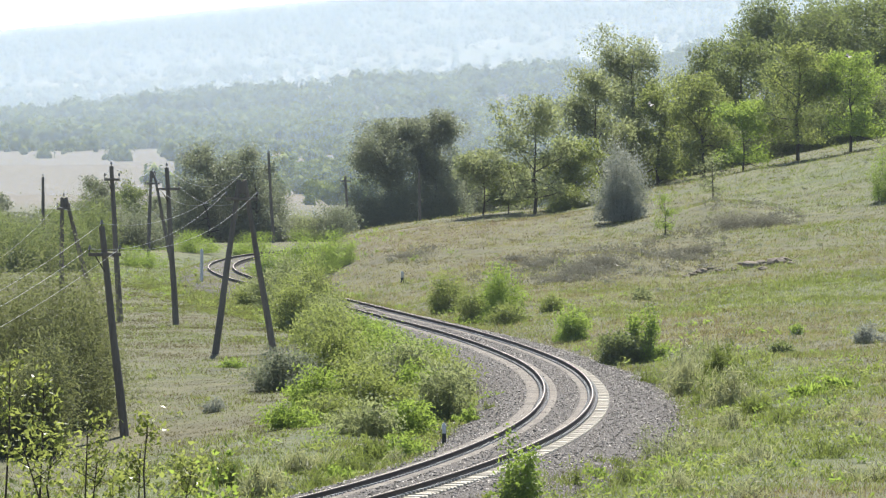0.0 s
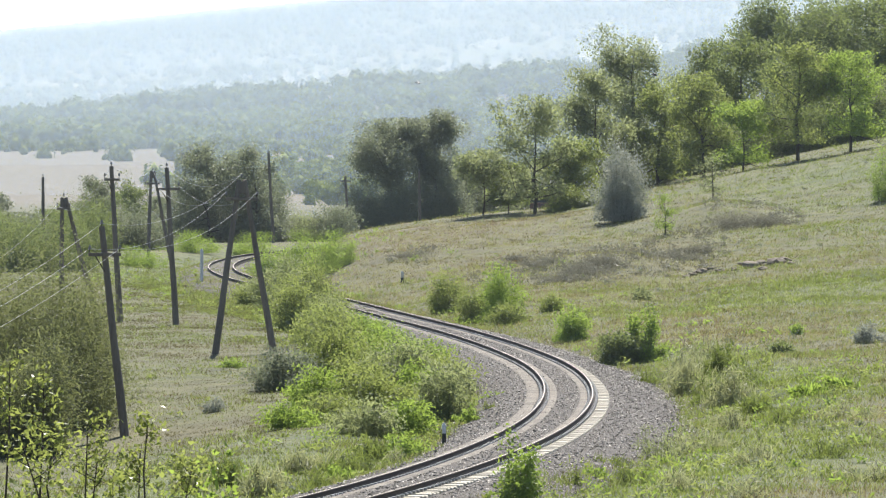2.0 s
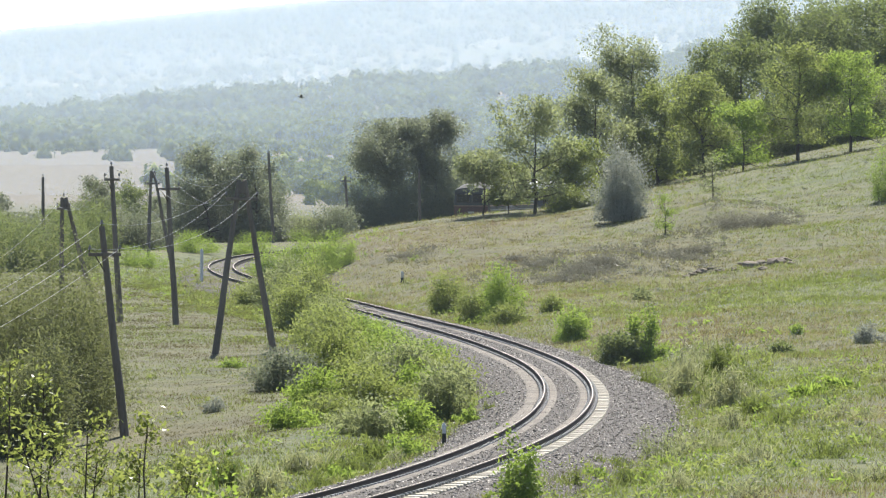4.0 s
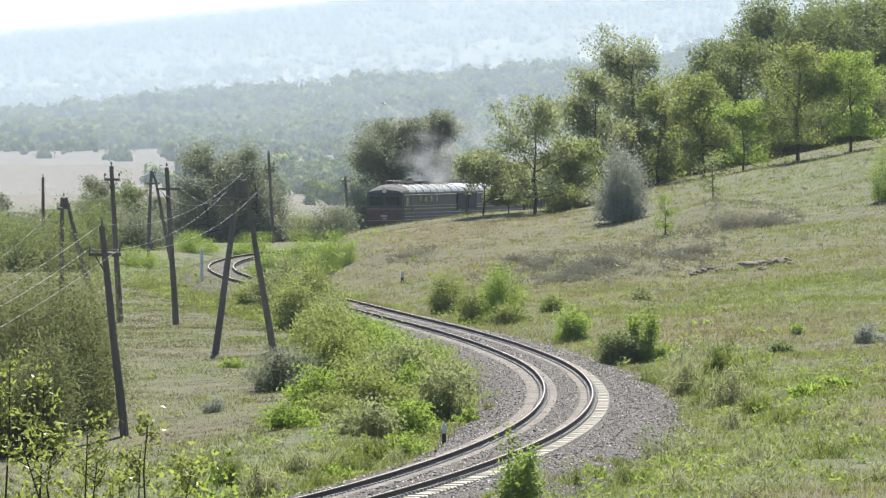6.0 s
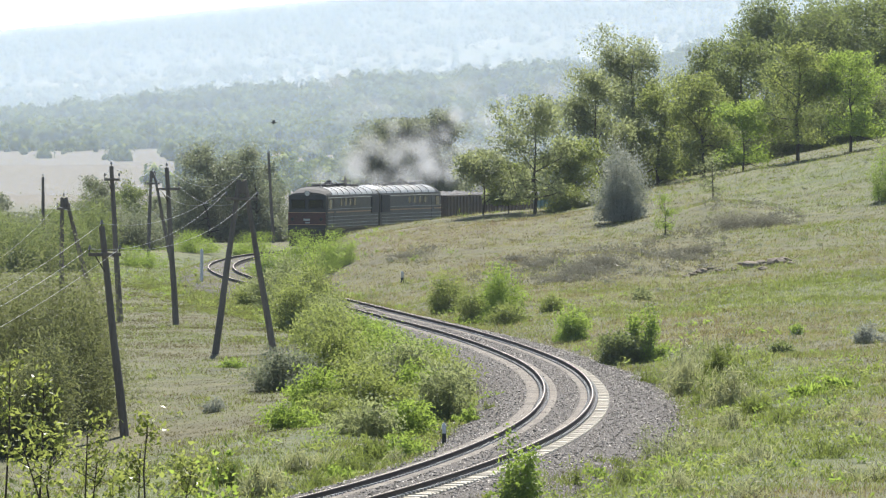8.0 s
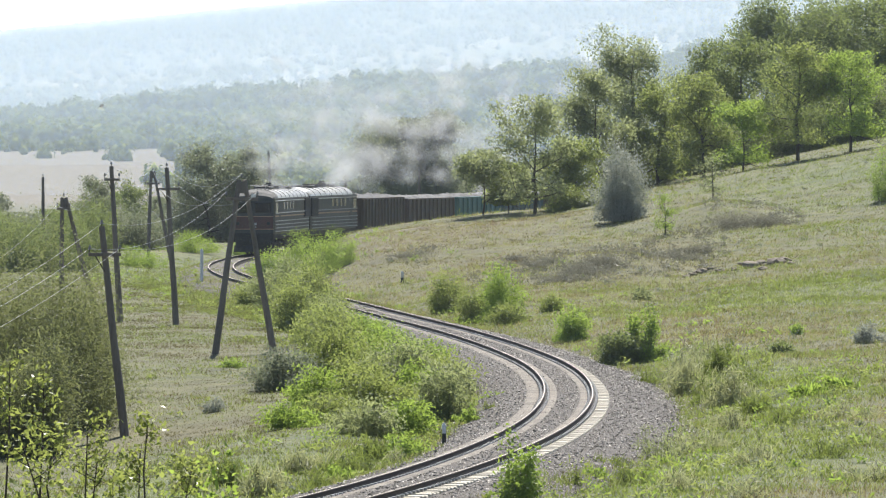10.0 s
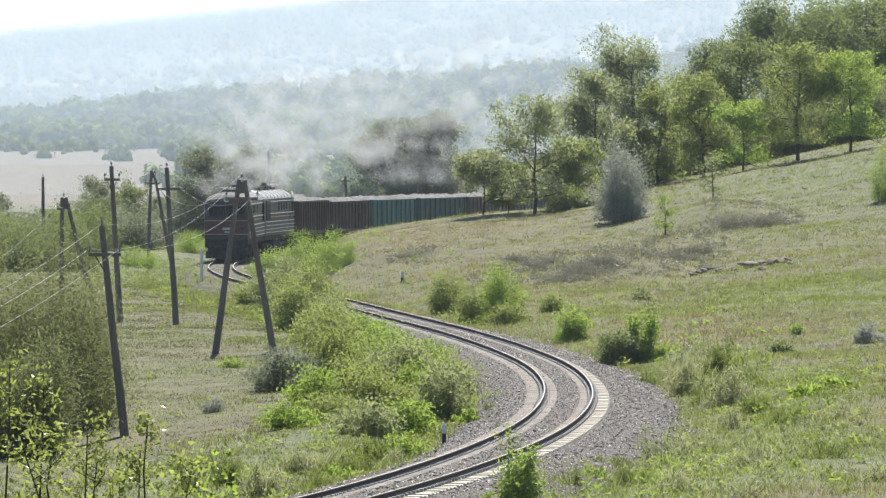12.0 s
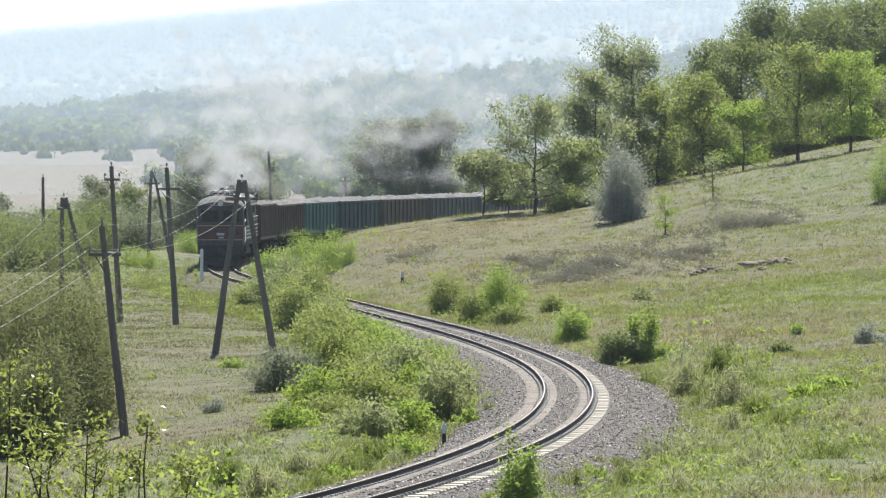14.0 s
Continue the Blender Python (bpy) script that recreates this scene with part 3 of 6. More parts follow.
LOCO_GREEN = plain("loco_green_paint", (0.022, 0.025, 0.02), (0.075, 0.073, 0.06), 1.4, 0.55, relief=0.15, stretch=(1, 1, 0.3))
LOCO_RED = plain("loco_red_band", (0.06, 0.026, 0.02), (0.12, 0.046, 0.036), 2.0, 0.5, relief=0.15)
LOCO_STRIPE = plain("loco_orange_stripe", (0.30, 0.17, 0.09), (0.45, 0.27, 0.16), 3.0, 0.5, relief=0.1)
CAB_ROOF = plain("matte_grey_cab_roof", (0.06, 0.058, 0.053), (0.15, 0.145, 0.13), 1.2, 0.9, relief=0.2)
# rib paint: dust, and the bright sun streaks on the ribs, in one pale colour
LOCO_SUNLIT_DUST = plain("dusty_sunlit_rib_paint", (0.13, 0.135, 0.11), (0.3, 0.3, 0.26), 0.8, 0.4, relief=0.2)
LOCO_ROOF = plain("dusty_pale_roof", (0.3, 0.29, 0.25), (0.56, 0.54, 0.48), 1.0, 0.3, relief=0.2)
SOOT = plain("sooty_metal", (0.018, 0.017, 0.016), (0.05, 0.047, 0.043), 3.0, 0.7, relief=0.3)
UNDERFRAME = plain("dusty_black_underframe", (0.02, 0.019, 0.018), (0.06, 0.054, 0.046), 2.5, 0.85, relief=0.4)
SHUTTER = plain("dark_radiator_shutter", (0.006, 0.007, 0.009), (0.018, 0.019, 0.022), 3.0, 0.7, relief=0.2)
CAB_GLASS, gn, gl, gb = material("cab_window_glass", 0.06)
gb.inputs["Base Color"].default_value = (0.012, 0.014, 0.016, 1)
LAMP_GLASS = plain("headlamp_glass", (0.5, 0.5, 0.48), (0.7, 0.7, 0.66), 4, 0.1, relief=0.02)


def loft(rings, cap=True):
    """Closed rings of points, one behind the other, skinned into a bmesh."""
    bm = bmesh.new()
    rows = [[bm.verts.new(p) for p in ring] for ring in rings]
    for a, b in zip(rows, rows[1:]):
        for i in range(len(a)):
            j = (i + 1) % len(a)
            bm.faces.new((a[i], a[j], b[j], b[i]))
    if cap:
        bm.faces.new(rows[0][::-1])
        bm.faces.new(rows[-1])
    bmesh.ops.recalc_face_normals(bm, faces=bm.faces)
    return bm


ARCH = [(-1.5, 3.98), (-1.44, 4.15), (-1.2, 4.36), (-0.8, 4.52), (-0.35, 4.6), (0.35, 4.6), (0.8, 4.52), (1.2, 4.36), (1.44, 4.15), (1.5, 3.98)]


def bogie(root, y, axles, base, wheel_r):
    """A bogie frame with its wheelsets."""
    bm = boxed(((0.14, base + 1.2, 0.3), (-1.02, y, 0.66)), ((0.14, base + 1.2, 0.3), (1.02, y, 0.66)), ((2.1, 0.5, 0.3), (0, y, 0.72)), bevel=0.03)
    for s in (-1.06, 1.06):
        for k in range(axles):
            box(bm, (0.2, 0.34, 0.36), (s, y - base / 2 + base * k / (axles - 1), wheel_r), 0.05)
    frame_part = part("bogie", bm, UNDERFRAME, root)
    for k in range(axles):
        ay = y - base / 2 + base * k / (axles - 1)
        for s in (-0.79, 0.79):
            bm = bmesh.new()
            rod(bm, (s - 0.06, ay, wheel_r), (s + 0.06, ay, wheel_r), wheel_r, wheel_r, 20)
            rod(bm, (s * 0.93 - 0.02, ay, wheel_r), (s * 0.93 + 0.02, ay, wheel_r), wheel_r + 0.03, wheel_r + 0.03, 20)
            part("wheel", bm, RAIL_RUST, frame_part)
        bm = bmesh.new()
        rod(bm, (-0.75, ay, wheel_r), (0.75, ay, wheel_r), 0.09)
        part("axle", bm, RAIL_RUST, frame_part)


def loco_section(second):
    root = tagged(new("locomotive_section"), "weathered dark green diesel locomotive section with a pale ribbed roof", "locomotive", "locomotive sections")
    f = -1 if not second else 1          # cab at the outer end
    half = 8.75
    # body shell, its cab end leaning back a little
    ring = [(-1.45, 1.42), (-1.5, 1.6), (-1.5, 3.98), (1.5, 3.98), (1.5, 1.6), (1.45, 1.42)]
    rings = [[(x * 0.96, f * (half - 0.02 - 0.14 * max(0, z - 2.7)), z) for x, z in ring], [(x, f * (half - 0.45), z) for x, z in ring], [(x, -f * half, z) for x, z in ring]]
    part("body", loft(rings), LOCO_GREEN, root)
    arch = ARCH + [(1.5, 3.96), (-1.5, 3.96)]
    rings = [[(x * 0.9, f * (half - 0.28), 3.96 + (z - 3.96) * 0.35) for x, z in arch], [(x * 0.97, f * (half - 0.75), 3.96 + (z - 3.96) * 0.72) for x, z in arch], [(x, f * (half - 1.7), z + 0.004) for x, z in arch]]
    part("cab_roof", loft(rings), CAB_ROOF, root, "matte grey rounded cab roof")
    rings = [[(x, f * (half - 1.705), z + 0.004) for x, z in arch], [(x, -f * (half - 0.5), z + 0.004) for x, z in arch], [(x * 0.97, -f * (half - 0.08), 3.96 + (z - 3.96) * 0.8) for x, z in arch]]
    roof = part("roof", loft(rings), LOCO_ROOF, root, "dusty pale curved roof")
    for k in range(8):
        y = -6.9 + 1.97 * k
        rings = [[(x * 1.012, y + dy, 3.98 + (z - 3.98) * 1.035 + 0.012) for x, z in arch] for dy in (-0.045, 0.045)]
        part("roof_seam", loft(rings), SOOT, roof)
    # roof gear: fans, hatches, exhaust, hand rail
    for y in (-1.6, 0.6):
        bm = bmesh.new()
        rod(bm, (0, f * y, 4.5), (0, f * y, 4.78), 0.62, 0.58, 20)
        rod(bm, (0, f * y, 4.78), (0, f * y, 4.82), 0.66, 0.66, 20)
        part("roof_fan", bm, SOOT, roof)
    part("roof_hatch", boxed(((1.15, 2.4, 0.22), (0, f * 3.6, 4.68)), ((1.5, 1.8, 0.18), (0, f * -4.4, 4.66)), bevel=0.04), SOOT, roof)
    # raised dark strip added for the sooty middle of the roof
    part("roof_soot_strip", boxed(((1.0, 12.5, 0.06), (0, f * -0.6, 4.62)), bevel=0.01), SOOT, roof)
    bm = bmesh.new()
    box(bm, (0.5, 0.9, 0.34), (0.1, f * 2.0, 4.75), 0.05)
    rod(bm, (0.1, f * 2.0, 4.9), (0.1, f * 2.0, 5.05), 0.2, 0.18, 12)
    part("exhaust_stack", bm, SOOT, roof)
    bm = bmesh.new()
    for s in (-0.55, 0.55):
        rod(bm, (s, f * 6.5, 4.55), (s, f * 6.5, 4.88), 0.025, sides=6)
    rod(bm, (-0.55, f * 6.5, 4.88), (0.55, f * 6.5, 4.88), 0.025, sides=6)
    rod(bm, (0.55, f * 6.5, 4.88), (0.55, f * 5.4, 4.88), 0.025, sides=6)
    rod(bm, (-0.55, f * 6.5, 4.88), (-0.55, f * 5.4, 4.88), 0.025, sides=6)
    part("roof_rail", bm, WIRE, roof, "bare metal hand rail")
    # bands round the cab
    y = f * (half + 0.012)
    part("red_band", boxed(((2.86, 0.03, 0.86), (0, y, 2.25))), LOCO_RED, root, "faded red band")
    for z in (2.70, 1.80):
        part("stripe", boxed(((2.9, 0.04, 0.055), (0, y + f * 0.004, z))), LOCO_STRIPE, root, "thin orange stripe")
    for s in (-1, 1):
        part("side_stripe", boxed(((0.02, 2 * half - 0.8, 0.09), (s * 1.512, 0, 2.70))), LOCO_STRIPE, root, "thin faded stripe")
    # windscreen, in two panes set back into the sloping front
    for s in (-1, 1):
        bm = bmesh.new()
        box(bm, (1.16, 0.05, 0.78), (s * 0.67, f * (half - 0.07), 3.33), 0.02, Euler((f * -0.14, 0, 0)).to_matrix())
        w = part("windscreen", bm, SOOT, root)
        bm = bmesh.new()
        box(bm, (1.02, 0.05, 0.64), (s * 0.67, f * (half - 0.06 + 0.02), 3.33), 0.02, Euler((f * -0.14, 0, 0)).to_matrix())
        part("pane", bm, CAB_GLASS, w)
        bm = bmesh.new()
        rod(bm, (s * 1.1, f * (half - 0.05), 2.2), (s * 1.1, f * (half + 0.09), 2.2), 0.13, 0.12, 12)
        part("marker_lamp", bm, SOOT, root)
        bm = bmesh.new()
        rod(bm, (s * 1.0, f * half, 1.0), (s * 1.0, f * (half + 0.35), 1.0), 0.12, 0.12, 10)
        rod(bm, (s * 1.0, f * (half + 0.33), 1.0), (s * 1.0, f * (half + 0.38), 1.0), 0.24, 0.24, 14)
        part("buffer", bm, UNDERFRAME, root)
        # cab side window and engine room windows, doors
        part("cab_side_window", boxed(((0.03, 0.95, 0.7), (s * 1.505, f * 7.45, 3.3))), CAB_GLASS, root)
        part("door", boxed(((0.04, 0.72, 2.0), (s * 1.508, f * 6.05, 2.72)), bevel=0.015), LOCO_GREEN, root)
        for k in range(4):
            part("engine_window", boxed(((0.03, 0.55, 0.5), (s * 1.506, f * (3.9 - 1.5 * k), 3.42)), bevel=0.01), CAB_GLASS, root)
        sh = part("radiator_shutter", boxed(((0.14, 2.3, 1.35), (s * 1.53, f * -7.4, 3.2)), bevel=0.01), SHUTTER, root, "dark louvred radiator shutter")
        for k in range(7):
            part("louvre", boxed(((0.035, 2.1, 0.05), (s * 1.605, f * -7.4, 2.72 + 0.16 * k))), SHUTTER, sh)
        # raised horizontal ribs along the side panels, their sun gleam put into the pale paint
        for k, z in enumerate((1.62, 1.86, 2.1, 2.36, 2.92, 3.78)):
            part("side_rib", boxed(((0.075, 2 * half - 0.7, 0.07), (s * 1.535, 0, z)), bevel=0.03), LOCO_SUNLIT_DUST, root, "dusty raised rib with the sun's gleam painted in")
    bm = bmesh.new()
    rod(bm, (0, f * (half - 0.35), 4.12), (0, f * (half - 0.1), 4.12), 0.24, 0.22, 16)
    hl = part("headlight", bm, SOOT, root)
    bm = bmesh.new()
    rod(bm, (0, f * (half - 0.11), 4.12), (0, f * (half - 0.085), 4.12), 0.17, 0.19, 16)
    part("lens", bm, LAMP_GLASS, hl)
    part("number_bar", boxed(((0.5, 0.03, 0.16), (-0.0, f * (half + 0.035), 2.16)), ((0.34, 0.03, 0.1), (0.05, f * (half + 0.035), 1.94))), LOCO_ROOF, root, "pale lettering plate")
    part("apron", boxed(((2.9, 0.12, 0.62), (0, f * (half - 0.05), 1.2)), ((2.5, 0.16, 0.5), (0, f * (half - 0.02), 0.72)), ((2.9, 2 * half - 0.3, 0.35), (0, 0, 1.26)), bevel=0.04), UNDERFRAME, root)
    bm = bmesh.new()
    for s in (-1, 1):
        box(bm, (1.5, 0.05, 0.5), (s * 0.68, f * (half + 0.12), 0.42), 0.01, Euler((f * 0.3, 0, -f * s * 0.35)).to_matrix())
    part("snow_plough", bm, UNDERFRAME, root)
    part("fuel_tank", boxed(((2.5, 4.0, 0.75), (0, 0, 0.85)), bevel=0.15), UNDERFRAME, root)
    for e in (-1, 1):
        bm = boxed(((0.32, 0.6, 0.34), (0, e * (half + 0.15), 1.0)), ((0.48, 0.22, 0.5), (0, e * (half + 0.28), 1.0)), bevel=0.05)
        part("coupler", bm, UNDERFRAME, root)
        bogie(root, e * 4.6, 3, 3.7, 0.525)
    return root


STONE_LOAD = plain("crushed_stone_load", (0.06, 0.06, 0.06), (0.24, 0.235, 0.23), 2.0, 0.9, relief=1.0, distance=0.08, fine=9)
BROWN_PAINT = plain("rusty_brown_wagon_paint", (0.08, 0.06, 0.047), (0.18, 0.14, 0.112), 1.2, 0.75, relief=0.3, stretch=(1, 1, 0.35))
TEAL_PAINT = plain("faded_teal_wagon_paint", (0.055, 0.14, 0.135), (0.12, 0.24, 0.225), 1.2, 0.7, relief=0.3, stretch=(1, 1, 0.35))
GREY_PAINT = plain("faded_grey_wagon_paint", (0.075, 0.082, 0.085), (0.16, 0.17, 0.17), 1.2, 0.75, relief=0.3, stretch=(1, 1, 0.35))
DARK_TEAL = plain("dirty_dark_teal_paint", (0.045, 0.08, 0.082), (0.10, 0.15, 0.15), 1.2, 0.75, relief=0.3, stretch=(1, 1, 0.35))


def wagon(seed, paint, label, tall=0.0, ribs=12):
    root = tagged(new("open_wagon"), label, "freight wagon", "wagons of the train")
    lo, hi, half, w = 1.35, 3.45 + tall, 6.35, 1.53
    bm = boxed(((0.06, 2 * half, hi - lo), (-w, 0, (lo + hi) / 2)), ((0.06, 2 * half, hi - lo), (w, 0, (lo + hi) / 2)), ((2 * w, 0.06, hi - lo), (0, -half, (lo + hi) / 2)), ((2 * w, 0.06, hi - lo), (0, half, (lo + hi) / 2)), ((2 * w, 2 * half, 0.08), (0, 0, lo)))
    body = part("body", bm, paint, root)
    for s in (-1, 1):
        for k in range(ribs):
            y = -half + 0.12 + (2 * half - 0.24) * k / (ribs - 1)
            part("rib", boxed(((0.12, 0.14, hi - lo - 0.1), (s * (w + 0.085), y, (lo + hi) / 2)), bevel=0.02), paint, body)
        part("top_rim", boxed(((0.13, 2 * half + 0.1, 0.13), (s * (w + 0.03), 0, hi)), bevel=0.02), paint, body)
        part("side_sill", boxed(((0.14, 2 * half + 0.1, 0.2), (s * (w + 0.03), 0, lo - 0.02)), bevel=0.02), paint, body)
        for k in range(4):
            part("end_rib", boxed(((0.12, 0.1, hi - lo - 0.15), (-1.2 + 0.8 * k, s * (half + 0.07), (lo + hi) / 2)), bevel=0.02), paint, body)
        part("end_rim", boxed(((2 * w + 0.2, 0.13, 0.13), (0, s * (half + 0.02), hi)), bevel=0.02), paint, body)
        bm = boxed(((0.32, 0.55, 0.32), (0, s * (half + 0.3), 1.02)), ((0.46, 0.2, 0.46), (0, s * (half + 0.5), 1.02)), bevel=0.05)
        part("coupler", bm, UNDERFRAME, root)
        bogie(root, s * 4.33, 2, 1.85, 0.475)
    part("centre_beam", boxed(((0.5, 2 * half, 0.35), (0, 0, 1.12)), bevel=0.03), UNDERFRAME, root)
    # the heap of stone
    rng = np.random.default_rng(seed)
    ny, nx = 84, 20
    gy, gx = np.meshgrid(np.linspace(-half + 0.05, half - 0.05, ny), np.linspace(-w + 0.05, w - 0.05, nx), indexing="ij")
    edge = np.clip((1 - np.abs(gx) / w) * 3, 0, 1) * np.clip((1 - np.abs(gy) / half) * 7, 0, 1)
    gz = hi - 0.14 + edge * (0.3 + 0.10 * np.sin(gy * 1.3 + seed) * np.cos(gx + seed)) + rng.normal(0, 0.06, gx.shape)
    i = np.arange(ny * nx).reshape(ny, nx)
    f = np.stack([i[:-1, :-1], i[:-1, 1:], i[1:, 1:], i[1:, :-1]], -1).reshape(-1, 4)
    load = link_mesh("stone_load", np.stack([gx, gy, gz], -1).reshape(-1, 3), f, STONE_LOAD, root)
    tagged(load, "heaped pale crushed stone")
    return root


B_LABEL, G_LABEL = "rusty brown open freight wagon heaped with crushed stone", "faded grey open freight wagon heaped with crushed stone"
WAGONS = [wagon(1, BROWN_PAINT, "tall rusty brown open freight wagon behind the locomotive", 0.16, 14), wagon(2, BROWN_PAINT, B_LABEL),
          wagon(3, TEAL_PAINT, "faded teal open freight wagon heaped with crushed stone", 0, 10), wagon(4, DARK_TEAL, "dirty dark teal open freight wagon heaped with stone", 0, 10),
          wagon(5, BROWN_PAINT, B_LABEL), wagon(6, GREY_PAINT, G_LABEL), wagon(7, GREY_PAINT, G_LABEL)] + [wagon(8 + i, (BROWN_PAINT, GREY_PAINT)[i % 2], (B_LABEL, G_LABEL)[i % 2]) for i in range(5)]
TRAIN = [(loco_section(i), 9.05 + 18.1 * i, 4.6) for i in (0, 1)] + [(w, 36.2 + 6.96 + 13.92 * i, 4.33) for i, w in enumerate(WAGONS)]
# ---- telegraph poles and wires ----
def insulator(parent, x, y, z):
    bm = bmesh.new()
    rod(bm, (x, y, z - 0.1), (x, y, z + 0.02), 0.015, sides=6)
    pin = part("insulator_pin", bm, RAIL_RUST, parent)
    bm = bmesh.new()
    rod(bm, (x, y, z + 0.0), (x, y, z + 0.07), 0.055, 0.05)
    rod(bm, (x, y, z + 0.06), (x, y, z + 0.13), 0.04, 0.028)
    part("insulator_cup", bm, PORCELAIN, pin, "glazed insulator coloured as dark as its silhouette")


def post_mesh(bm, a, b, r0, r1):
    """A slightly crooked round pole."""
    a, b = Vector(a), Vector(b)
    last = a
    for k in range(1, 5):
        q = a.lerp(b, k / 4) + Vector((0.012 * math.sin(k * 2.1), 0.012 * math.cos(k * 1.7), 0)) * (k < 4)
        rod(bm, last, q, r0 + (r1 - r0) * (k - 1) / 4, r0 + (r1 - r0) * k / 4, 10)
        last = q
    return bm


def pole(x, y, height, lean, arms, label):
    """arms: (height, half width)."""
    root = tagged(new("telegraph_pole"), label, "telegraph pole", "telegraph poles along the railway")
    root.location = (x, y, float(land(x, y)) - 0.3)
    part("post", post_mesh(bmesh.new(), (0, 0, 0), (lean, 0, height + 0.3), 0.15, 0.095), POLE_WOOD, root)
    for h, w in arms:
        c = lean * h / height
        bm = bmesh.new()
        box(bm, (2 * w, 0.1, 0.12), (c, -0.14, h + 0.3), 0.012)
        part("crossarm", bm, POLE_WOOD, root)
        for sx in (-0.92, 0.92):
            insulator(root, c + sx * w, -0.14, h + 0.47)
        bm = bmesh.new()
        rod(bm, (c - w * 0.6, -0.14, h + 0.28), (c, -0.12, h - 0.25), 0.018, sides=6)
        part("arm_brace", bm, RAIL_RUST, root)
    insulator(root, lean, 0, height + 0.38)
    return root


def a_frame(x, y, height, spread, arms, label, skew=0.0):
    root = tagged(new("a_frame_pole"), label, "telegraph pole", "telegraph poles along the railway")
    root.location = (x, y, float(land(x, y)) - 0.3)
    for sx in (-1, 1):
        part("leg", post_mesh(bmesh.new(), (sx * spread / 2 + skew, sx * 0.5, -0.2), (sx * 0.1, 0, height + 0.2), 0.15, 0.09), POLE_WOOD, root)
    bm = bmesh.new()
    box(bm, (0.25, 0.16, 0.45), (0, 0, height - 0.1), 0.03)
    part("head_block", bm, POLE_WOOD, root)
    for h, w in arms:
        bm = bmesh.new()
        box(bm, (2 * w, 0.1, 0.13), (0, -0.2, h + 0.3), 0.012)
        part("crossarm", bm, POLE_WOOD, root)
        for sx in (-0.95, 0.95):
            insulator(root, sx * w, -0.2, h + 0.47)
    insulator(root, 0, 0, height + 0.3)
    return root


pole(-10.33, 220.5, 6.83, -0.77, [(5.91, 0.53)], "leaning weathered telegraph pole with one crossarm in the meadow")
a_frame(-7.86, 265.0, 6.90, 2.41, [(6.06, 0.64)], "weathered wooden A-frame telegraph pole in the meadow", 0.10)
pole(-12.12, 308.0, 7.14, -0.43, [(6.16, 0.54)], "weathered grey wooden telegraph pole standing in the meadow")
pole(-14.85, 312.0, 7.19, -0.41, [(6.57, 0.36)], "weathered grey wooden telegraph pole standing in the meadow")
a_frame(-19.29, 345.0, 5.51, 1.67, [(4.85, 0.34)], "dark wooden A-frame telegraph pole beside the thicket", 0.75)
a_frame(-20.56, 480.0, 6.28, 1.64, [(5.28, 0.52)], "distant wooden A-frame telegraph pole near the bend", 0.50)
pole(-27.70, 470.0, 5.72, -0.03, [], "dark wooden pole before the thicket")
pole(-13.50, 540.0, 7.20, -0.40, [], "distant wooden pole before the poplars")
pole(-8.00, 578.0, 5.06, -0.34, [(4.67, 0.48)], "distant wooden pole beside the dark oaks")
pole(-2.01, 588.0, 5.47, -0.05, [], "distant wooden pole before the dark oaks")


def wire(a, b, sag):
    cu = bpy.data.curves.new("telegraph_wire", "CURVE")
    cu.dimensions, cu.bevel_depth, cu.bevel_resolution = "3D", 0.0055, 1
    sp = cu.splines.new("POLY")
    sp.points.add(20)
    for k in range(21):
        f = k / 20
        q = Vector(a).lerp(Vector(b), f)
        sp.points[k].co = (q.x, q.y, q.z - sag * 4 * f * (1 - f), 1)
    cu.materials.append(WIRE)
    ob = new("telegraph_wire", cu)
    tagged(ob, "thin sagging telegraph wire strung between wooden poles", "wire", "telegraph wires")


wire((-11.10, 220.50, 5.58), (-15.02, 185.00, 2.73), 0.25)
wire((-11.49, 220.36, 4.76), (-15.18, 185.00, 2.27), 0.25)
wire((-10.51, 220.36, 4.76), (-14.71, 185.00, 1.89), 0.25)
wire((-11.10, 220.50, 5.58), (-7.86, 265.00, 6.95), 0.7)
wire((-11.49, 220.36, 4.76), (-8.47, 264.80, 6.23), 0.7)
wire((-10.51, 220.36, 4.76), (-7.25, 264.80, 6.23), 0.7)
wire((-7.86, 265.00, 6.95), (-12.55, 308.00, 7.02), 0.7)
wire((-8.47, 264.80, 6.23), (-12.99, 307.86, 6.15), 0.7)
wire((-7.25, 264.80, 6.23), (-12.00, 307.86, 6.15), 0.7)
wire((-12.55, 308.00, 7.02), (-20.56, 480.00, 6.14), 0.7)
wire((-12.99, 307.86, 6.15), (-21.05, 479.80, 5.26), 0.7)
wire((-12.00, 307.86, 6.15), (-20.06, 479.80, 5.26), 0.7)
wire((-15.26, 312.00, 7.05), (-19.29, 345.00, 5.46), 0.8)
wire((-15.56, 311.86, 6.53), (-19.62, 344.80, 4.92), 0.8)
wire((-14.89, 311.86, 6.53), (-18.96, 344.80, 4.92), 0.8)
wire((-15.26, 312.00, 7.05), (-20.56, 480.00, 6.14), 0.6)
wire((-15.56, 311.86, 6.53), (-21.05, 479.80, 5.26), 0.6)
wire((-14.89, 311.86, 6.53), (-20.06, 479.80, 5.26), 0.6)
wire((-19.62, 344.80, 4.92), (-16.02, 185.00, 3.23), 0.8)


